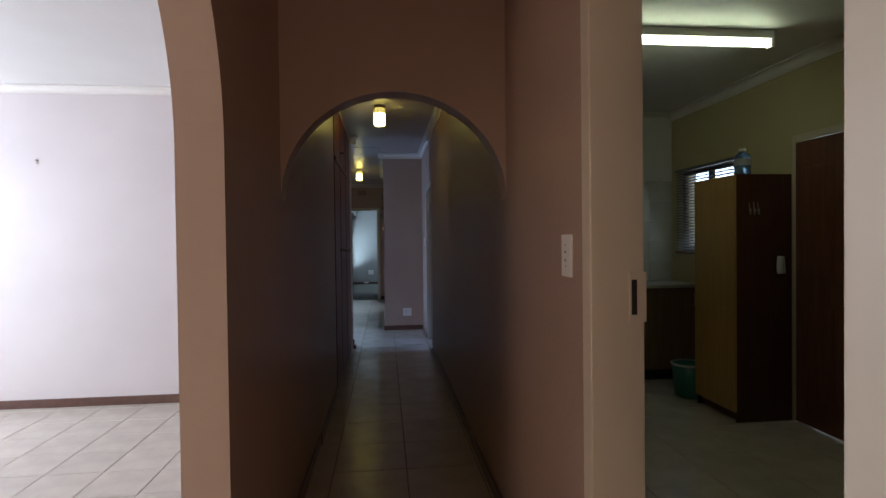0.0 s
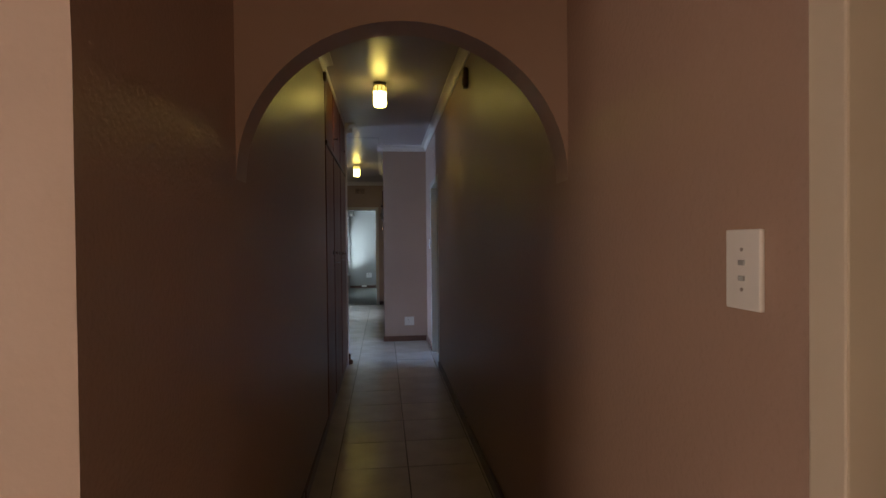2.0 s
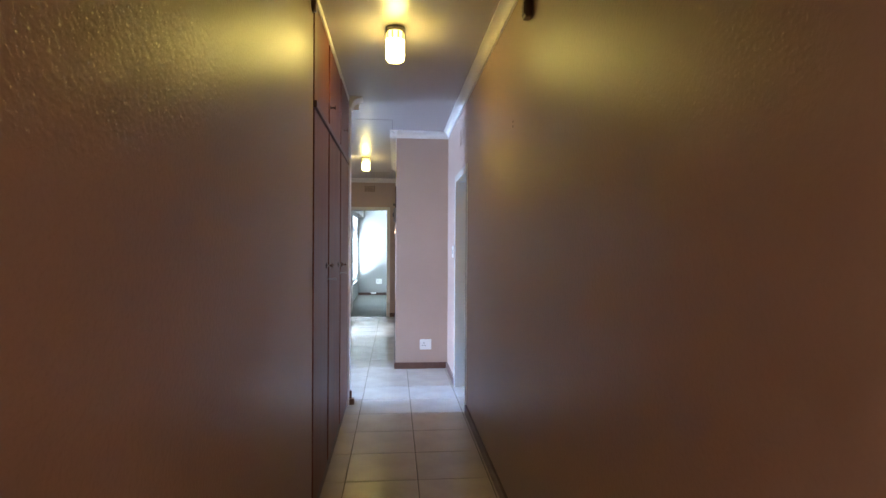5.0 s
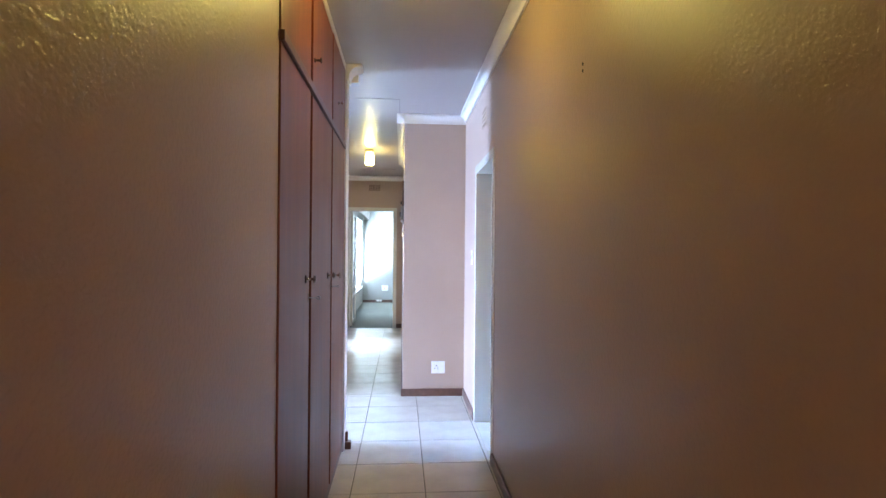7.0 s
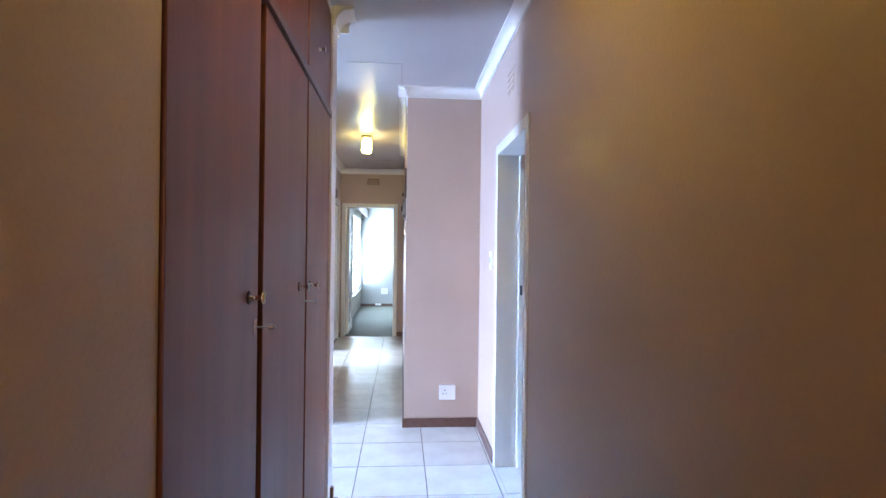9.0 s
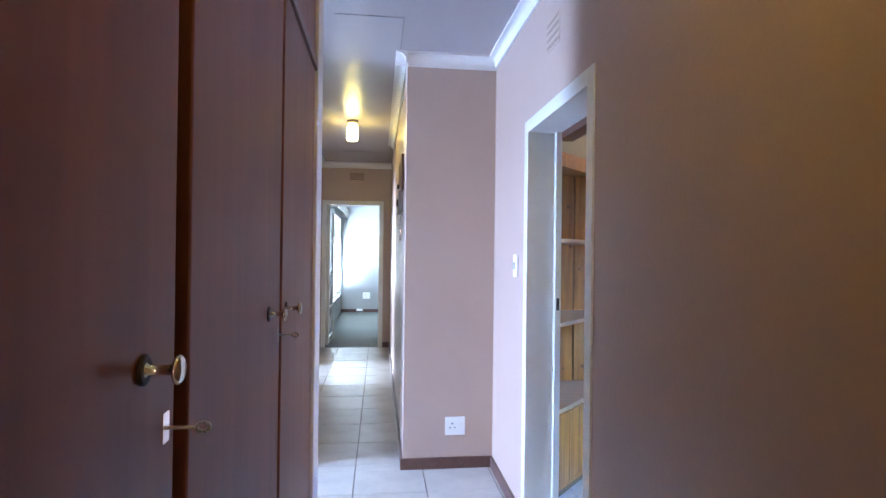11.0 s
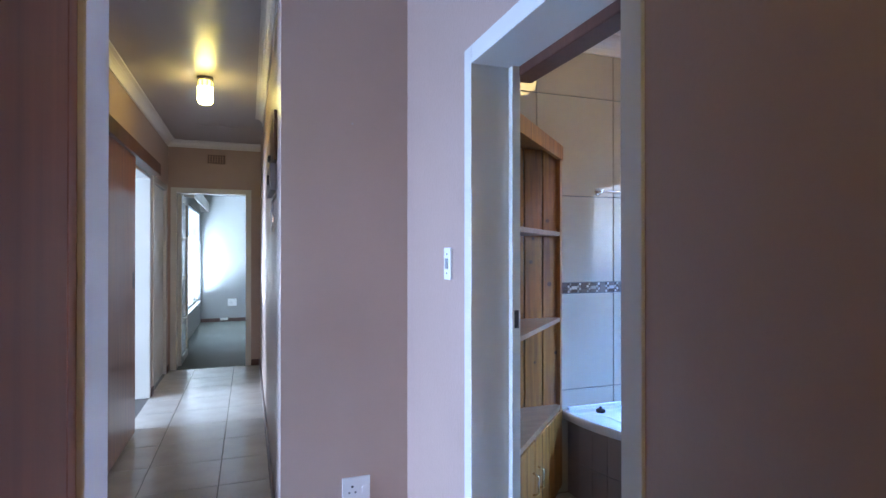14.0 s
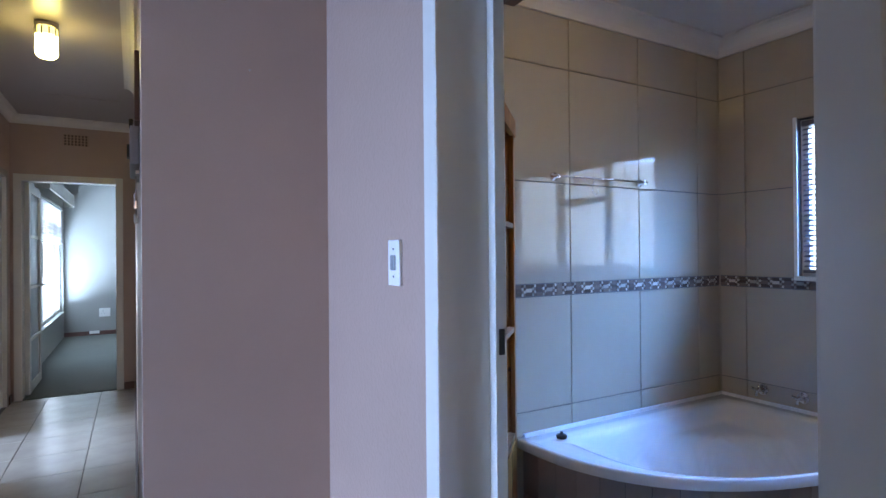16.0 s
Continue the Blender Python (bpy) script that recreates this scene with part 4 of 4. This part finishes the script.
run, pieces = 0.0, [(Vector(apron_pts[0]))]
for p, q in zip(apron_pts, apron_pts[1:]):
    run += (Vector(q) - Vector(p)).length
    if run >= 0.10:
        pieces.append(Vector(q))
        run = 0.0
for p, q in zip(pieces, pieces[1:]):
    d = (q - p).normalized() * 0.0015
    nrm = Vector((d.y, -d.x)).normalized()
    for z0, z1 in ((0.004, 0.20), (0.204, RIM - 0.052)):
        bm = bmesh.new()
        quad = [p + d, q - d, q - d - nrm * 0.005, p + d - nrm * 0.005]
        if (quad[2].length < quad[1].length):
            quad = [p + d, q - d, q - d + nrm * 0.005, p + d + nrm * 0.005]
        prism(bm, [(cx - v.x, cy - v.y) for v in quad], "z", z0, z1)
        part("apron_tile", bm, APRON_TILE, tub)
for y in (7.835, 7.62):
    tap = thing("bath_tap", "chrome bath tap on the tiled wall", "tap", "bath taps", (BX1, y, 0.53))
    part("flange", tube(bmesh.new(), [(BX1, y, 0.54), (BX1 - 0.012, y, 0.54)], 0.03, 14), CHROME, tap)
    part("spindle", tube(bmesh.new(), [(BX1 - 0.012, y, 0.54), (BX1 - 0.055, y, 0.54)], [0.014, 0.011], 12), CHROME, tap)
    hd = bmesh.new()
    for a in (0.3, 0.3 + math.pi / 2):
        tube(hd, [(BX1 - 0.055, y - 0.032 * math.cos(a), 0.54 - 0.032 * math.sin(a)), (BX1 - 0.055, y + 0.032 * math.cos(a), 0.54 + 0.032 * math.sin(a))], 0.0075, 8)
    part("cross_handle", hd, CHROME, tap)
plug = thing("bath_plug", "black rubber bath plug lying on the rim", "plug", at=(1.765, 7.98, RIM))
part("stopper", lathe(bmesh.new(), [(0.0, 0), (0.024, 0), (0.026, 0.012), (0.02, 0.018), (0.008, 0.02), (0.007, 0.03), (0.0, 0.031)], (1.765, 7.98, RIM + 0.002), 16), BLACK, plug)

rail = thing("towel_rail", "slim chrome towel rail with a hanging hook on tiled wall", "towel rail", at=(2.15, BY1, 1.69))
for x in (1.825, 2.425):
    part("bracket", tube(bmesh.new(), [(x, BY1, 1.69), (x, BY1 - 0.01, 1.69), (x, BY1 - 0.014, 1.69), (x, BY1 - 0.045, 1.69)], [0.021, 0.021, 0.009, 0.009], 16), CHROME, rail)
part("bar", tube(bmesh.new(), [(1.808, BY1 - 0.045, 1.69), (2.443, BY1 - 0.045, 1.69)], 0.0042, 10), CHROME, rail)
hk = [(2.053 + 0.018 * math.sin(a), BY1 - 0.05, 1.655 - 0.018 * math.cos(a) - 0.028) for a in (-1.9 + 0.45 * k for k in range(10))]
part("hook", tube(bmesh.new(), [(2.053, BY1 - 0.045, 1.70)] + hk, 0.0028, 8), CHROME, rail, "small chrome hanging hook")
dome = thing("bathroom_ceiling_light", "round opal glass ceiling light, lit pale yellow", "lamp", at=(1.74, 7.25, BH))
part("base", lathe(bmesh.new(), [(0, BH), (0.15, BH), (0.15, BH - 0.02), (0.14, BH - 0.025)], (1.74, 7.25, 0)), WHITE_PLASTIC, dome)
part("glass", lathe(bmesh.new(), [(0.145, BH - 0.02), (0.14, BH - 0.05), (0.10, BH - 0.085), (0.05, BH - 0.10), (0.0005, BH - 0.102)], (1.74, 7.25, 0)), DOME_GLASS, dome)

# ---- kitchen ----
tl = thing("fluorescent_light", "lit fluorescent tube on a ceiling batten", "lamp", at=(1.85, 2.93, KH))
part("batten", boxed(1.22, 2.46, 2.90, 2.96, KH - 0.05, KH, bevel=0.004), WHITE_PLASTIC, tl)
part("tube", tube(bmesh.new(), [(1.24, 2.93, KH - 0.075), (2.44, 2.93, KH - 0.075)], 0.019, 14), TUBE_GLASS, tl)
for x in (1.225, 2.455):
    part("cap", boxed(x - 0.012, x + 0.012, 2.905, 2.955, KH - 0.10, KH - 0.045, bevel=0.006), WHITE_PLASTIC, tl)
cb = thing("tall_kitchen_cupboard", "tall cupboard with yellow wood door and dark brown side", "cupboard", at=(2.77, 3.67, 0))
part("side", boxed(2.565, 2.985, 3.42, 3.438, 0.0, 1.77, bevel=0.002), DARK_WOOD, cb)
part("side", boxed(2.565, 2.985, 3.90, 3.918, 0.0, 1.77, bevel=0.002), DARK_WOOD, cb)
part("top", boxed(2.565, 2.985, 3.438, 3.90, 1.752, 1.77), DARK_WOOD, cb)
part("back", boxed(2.965, 2.985, 3.438, 3.90, 0.06, 1.752), DARK_WOOD, cb)
part("plinth", boxed(2.60, 2.62, 3.438, 3.90, 0, 0.08), DARK_WOOD, cb)
part("door", boxed(2.545, 2.565, 3.422, 3.916, 0.075, 1.768, bevel=0.003), YELLOW_WOOD, cb, "yellow wood veneer door")
sc = thing("hanging_scissors", "small metal utensils hanging on the cupboard side", "utensil", at=(2.70, 3.415, 1.5))
for x in (2.655, 2.69, 2.72):
    part("utensil", tube(bmesh.new(), [(x, 3.414, 1.57), (x + 0.002, 3.412, 1.53), (x + 0.006, 3.411, 1.515), (x + 0.008, 3.412, 1.48)], [0.0025, 0.003, 0.009, 0.004], 8), STEEL, sc)
cl = thing("hanging_cloth", "pale cloth hung on the edge of the cupboard", "cloth", at=(2.89, 3.41, 1.06))
bm = bmesh.new()
vs = [[bm.verts.new((2.863 + 0.055 * u + 0.012 * v * math.sin(3 * u), 3.405 + 0.008 * math.sin(9 * u + 3 * v), 1.185 - 0.125 * v)) for u in (k / 6 for k in range(7))] for v in (j / 6 for j in range(7))]
for r, s in zip(vs, vs[1:]):
    for k in range(6):
        bm.faces.new((r[k], r[k + 1], s[k + 1], s[k])).smooth = True
clo = part("fold", bm, WHITE_PLASTIC, cl)
clo.modifiers.new("thick", "SOLIDIFY").thickness = 0.004
bo = thing("water_bottle", "large translucent blue water bottle standing on the cupboard", "bottle", at=(2.72, 3.55, 1.77))
part("body", lathe(bmesh.new(), [(0, 1.77), (0.055, 1.771), (0.058, 1.79), (0.054, 1.82), (0.058, 1.84), (0.058, 1.90), (0.05, 1.925), (0.025, 1.94), (0.022, 1.955)], (2.70, 3.55, 0)), BLUE_PLASTIC, bo)
part("cap", lathe(bmesh.new(), [(0.024, 1.95), (0.024, 1.97), (0.0, 1.971)], (2.70, 3.55, 0)), WHITE_PLASTIC, bo)
part("label_band", lathe(bmesh.new(), [(0.0592, 1.845), (0.0592, 1.895)], (2.70, 3.55, 0)), FROSTED, bo)
for k, (x0, x1) in enumerate(((1.25, 1.83), (1.836, 2.41), (2.416, 2.98))):
    bc = thing("base_cupboard", "brown wooden kitchen base cupboard under the worktop", "cupboard", "kitchen base cupboards", ((x0 + x1) / 2, 4.8, 0))
    part("body", boxed(x0, x1, 4.60, KY1 - 0.01, 0.1, 0.86), DARK_WOOD, bc)
    part("plinth", boxed(x0, x1, 4.65, 4.67, 0, 0.1), BLACK, bc)
    dr = part("door", boxed(x0 + 0.004, x1 - 0.004, 4.58, 4.60, 0.11, 0.85, bevel=0.003), KITCHEN_WOOD, bc)
    part("handle", tube(bmesh.new(), [(x1 - 0.05, 4.58, 0.70), (x1 - 0.05, 4.555, 0.71), (x1 - 0.05, 4.555, 0.79), (x1 - 0.05, 4.58, 0.80)], 0.005, 8), STEEL, dr)
wt = thing("kitchen_worktop", "grey laminate kitchen worktop with rounded front edge", "worktop", at=(2.1, 4.8, 0.86))
part("slab", boxed(1.25, 2.985, 4.55, KY1 - 0.005, 0.862, 0.895, bevel=0.008), WORKTOP, wt)
bk = thing("bucket", "green plastic bucket with pale rim on the kitchen floor", "bucket", at=(2.60, 4.10, 0))
part("body", lathe(bmesh.new(), [(0, 0.002), (0.105, 0.002), (0.11, 0.01), (0.135, 0.27), (0.128, 0.27), (0.103, 0.015), (0, 0.012)], (2.60, 4.10, 0)), GREEN_PLASTIC, bk)
part("rim", lathe(bmesh.new(), [(0.134, 0.262), (0.144, 0.264), (0.145, 0.28), (0.134, 0.283), (0.127, 0.28)], (2.60, 4.10, 0)), FROSTED, bk, "pale rim")
kd = tagged(new("door_2"), "dark brown panelled wooden back door of the kitchen", "door", kind="structure")
part("leaf", boxed(KX1 - 0.012, KX1 + 0.025, 2.63, 3.385, 0.011, 1.985, bevel=0.003), KITCHEN_DOOR, kd)
for z0, z1 in ((0.2, 0.85), (1.05, 1.8)):
    for y0, y1 in ((2.73, 2.97), (3.05, 3.29)):
        part("panel", boxed(KX1 - 0.02, KX1 - 0.0115, y0, y1, z0, z1, bevel=0.006), KITCHEN_DOOR, kd)
part("jamb", boxed(KX1 - 0.01, KX1 + T, 3.388, 3.419, 0, 2.04, bevel=0.003), CREAM_METAL, kd)
part("jamb", boxed(KX1 - 0.01, KX1 + T, 2.57, 2.625, 0, 2.04, bevel=0.003), CREAM_METAL, kd)
part("head", boxed(KX1 - 0.009, KX1 + T, 2.625, 3.388, 1.99, 2.04, bevel=0.003), CREAM_METAL, kd)
structure("backdrop_door", boxed(KX1 + 0.3, KX1 + 0.32, 2.4, 3.4, 0, 0.4), OUTSIDE_DIM, "daylight outside the kitchen door", "backdrop")

# strike plate on the kitchen door frame
st = thing("strike_plate", "white steel strike plate with dark latch slot on the door frame", "strike plate", at=(XR + T, KD1, 1.1))
part("plate", boxed(XR + T - 0.036, XR + T + 0.012, KD1 - 0.016, KD1 - 0.0125, 1.10, 1.235, bevel=0.001), CREAM_METAL, st)
part("slot", boxed(XR + T - 0.030, XR + T - 0.015, KD1 - 0.0172, KD1 - 0.0158, 1.12, 1.215), DARK_HOLE, st)

# small marks on the living room wall and socket clip
nail = thing("picture_nail", "small bent steel nail in the pale living room wall", "nail", at=(-2.71, LY1, 2.0))
part("shank", tube(bmesh.new(), [(-2.71, LY1, 2.01), (-2.71, LY1 - 0.02, 2.015)], 0.007, 8), STEEL, nail)
part("plug", boxed(-2.718, -2.702, LY1 - 0.004, LY1, 1.985, 2.03), STEEL, nail)
cable = thing("cable_box", "small white cable box on the bedroom skirting", "cable box", at=(-0.5, FY1 - 0.03, 0.02))
part("body", boxed(-0.58, -0.44, FY1 - 0.045, FY1 - 0.018, 0.03, 0.075, bevel=0.005), WHITE_PLASTIC, cable)


hatch = thing("ceiling_hatch", "flat square loft hatch set flush in the passage ceiling", "hatch", at=(-0.3, 11.62, H))
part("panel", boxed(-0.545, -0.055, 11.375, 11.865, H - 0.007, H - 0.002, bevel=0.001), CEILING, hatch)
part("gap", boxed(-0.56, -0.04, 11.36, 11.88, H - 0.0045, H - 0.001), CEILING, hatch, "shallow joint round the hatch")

# ---- wall tiles in the bathroom ----
def mesh_box(name, sx, sy, sz, material, bevel=0.002):
    bm = boxed(-sx / 2, sx / 2, -sy / 2, sy / 2, -sz / 2, sz / 2)
    bmesh.ops.recalc_face_normals(bm, faces=bm.faces[:])
    if bevel:
        bmesh.ops.bevel(bm, geom=bm.edges[:], offset=bevel, segments=1, affect="EDGES")
    me = bpy.data.meshes.new(name)
    bm.to_mesh(me)
    bm.free()
    me.materials.append(material)
    return me


pool = {}


def piece(name, parent, material, x0, x1, y0, y1, z0, z1, bevel=0.002):
    """One tile; alike tiles share a mesh."""
    dims = tuple(round(v, 3) for v in (x1 - x0, y1 - y0, z1 - z0))
    if min(dims) < 0.003:
        return None
    me = pool.get((name, dims, material.name))
    if me is None:
        me = pool[(name, dims, material.name)] = mesh_box(name, *dims, material, min(bevel, min(dims) * 0.3))
    ob = new(name, me)
    ob.parent = parent
    ob.matrix_basis = Matrix.Translation(((x0 + x1) / 2, (y0 + y1) / 2, (z0 + z1) / 2))
    return ob


G = 0.004
ROWS_Z = [(0.0, 0.572), (0.572, 1.112), (1.172, 1.66), (1.66, 2.225), (2.225, BH)]
north = bpy.data.objects["wall_bathroom_north"]
east = bpy.data.objects["wall_bathroom_east"]
cols = [XR + T, 0.93, 1.43, 1.933, 2.43, 2.93, BX1]
for x0, x1 in zip(cols, cols[1:]):
    for z0, z1 in ROWS_Z:
        piece("tile", north, BATH_TILE, x0 + G / 2, x1 - G / 2, BY1, BY1 + 0.0085, z0 + G / 2, z1 - G / 2)
cols = [KY1 + T, 5.43, 5.93, 6.43, 6.93, 7.43, 7.928, BY1 - 0.001]
W0, W1, WZ0, WZ1 = 5.98, 7.645, 1.18, 2.02
for y0, y1 in zip(cols, cols[1:]):
    for z0, z1 in ROWS_Z:
        g = G / 2
        spans = [(y0 + g, y1 - g, z0 + g, z1 - g)]
        if y1 > W0 and y0 < W1 and z1 > WZ0 and z0 < WZ1:
            spans = []
            left, right = max(y0 + g, W0), min(y1 - g, W1)
            if z1 > WZ1:
                spans.append((left, right, WZ1 + 0.002, z1 - g))
            if z0 < WZ0 - 0.02:
                spans.append((left, right, z0 + g, WZ0 - 0.002))
            if y0 < W0:
                spans.append((y0 + g, W0, z0 + g, z1 - g))
            if y1 > W1:
                spans.append((W1, y1 - g, z0 + g, z1 - g))
        for a, b, c, d in spans:
            piece("tile", east, BATH_TILE, BX1, BX1 + 0.0085, a, b, c, d, 0.001)
structure("corner_bead", tube(bmesh.new(), [(BX1 - 0.001, BY1 - 0.001, 0.47), (BX1 - 0.001, BY1 - 0.001, BH - 0.09)], 0.006, 10), BATH_TILE, "slim glossy corner bead between tiled walls", "corner bead")
# mosaic border: alternating blocks of grey slips and little chequers
for wall, axis, u0, u1 in ((north, "x", 1.40, BX1), (east, "y", 5.6, BY1)):
    u, k = u0, 0
    sets = {0: bmesh.new(), 1: bmesh.new()}
    while u < u1 - 0.02:
        if k % 2 == 0:
            cells = [(u, u + 0.036, 1.116 + j * 0.0185, 1.116 + j * 0.0185 + 0.0168, j == 1 and k % 4 == 0) for j in range(3)]
            wide = 0.0375
        else:
            cells = [(u + i * 0.0125, u + i * 0.0125 + 0.011, 1.116 + j * 0.0139, 1.116 + j * 0.0139 + 0.0124, (i + j) % 2 == 0) for i in range(2) for j in range(4)]
            wide = 0.0255
        for a, b, c, d, pale in cells:
            if axis == "x":
                box(sets[int(pale)], a, min(b, u1), BY1 - 0.001, BY1 + 0.0085, c, d)
            else:
                box(sets[int(pale)], BX1 - 0.001, BX1 + 0.0085, a, min(b, u1), c, d)
        u, k = u + wide, k + 1
    for pale, bm in sets.items():
        ob = link("mosaic_border", bm, MOSAIC_B if pale else MOSAIC_A)
        ob.parent = wall
        tagged(ob, "pale mosaic chips" if pale else "grey mosaic chips", kind="stuff")
# kitchen splash tiles
nk = bpy.data.objects["wall_bathroom_south"]
for x0 in (1.55, 1.85, 2.15, 2.45, 2.75):
    for z0 in (0.90, 1.10, 1.30, 1.50, 1.70):
        piece("tile", nk, KITCHEN_TILE, x0, min(x0 + 0.297, KX1 - 0.002), KY1 - 0.008, KY1, z0, z0 + 0.197)

# ---- floor tiles ----
def lay(parent, x0, x1, y0, y1, top=0.0, keep=lambda x, y: True, PITCH=PITCH, TX=TX, TY=TY):
    """Square tiles on the common grid, cut at the room's edges; far ones are joined."""
    i0, i1 = math.floor((x0 - TX) / PITCH), math.ceil((x1 - TX) / PITCH)
    j0, j1 = math.floor((y0 - TY) / PITCH), math.ceil((y1 - TY) / PITCH)
    rest = bmesh.new()
    for i in range(i0, i1):
        for j in range(j0, j1):
            a, b = max(x0, TX + i * PITCH + G / 2), min(x1, TX + (i + 1) * PITCH - G / 2)
            c, d = max(y0, TY + j * PITCH + G / 2), min(y1, TY + (j + 1) * PITCH - G / 2)
            if b - a < 0.01 or d - c < 0.01:
                continue
            if keep((a + b) / 2, (c + d) / 2):
                piece("tile", parent, FLOOR_TILE, a, b, c, d, top - 0.008, top - 0.0002 * ((i * 7 + j * 3) % 3), 0.0025)
            else:
                box(rest, a, b, c, d, top - 0.008, top)
    if rest.verts:
        ob = link("far_tiles", rest, FLOOR_TILE)
        ob.parent = parent
        tagged(ob, kind="stuff")
    else:
        rest.free()


floor = bpy.data.objects["floor"]
lay(floor, XL, XR, -3.2, 6.72, 0, lambda x, y: y > 1.0)
lay(floor, XW, XR, 6.72, YS, 0)
lay(floor, XW, XS, YS, YE, 0)
lay(floor, XR, XR + T, BD0, BD1, 0)
lay(bpy.data.objects["floor_living"], LX0, XL - T, -3.2, LY1, 0, lambda x, y: x > -3.3 and y > 1.9, 0.325, -1.886, 3.472)
lay(floor, XL - T, XL, LA0, LA1, 0)
lay(bpy.data.objects["floor_kitchen"], XR, KX1, -3.2, KY1, 0, lambda x, y: x > 1.2 and 2.0 < y < 4.7)
lay(bpy.data.objects["floor_bathroom"], XR + T, BX1, KY1 + T, BY1, 0, lambda x, y: False)
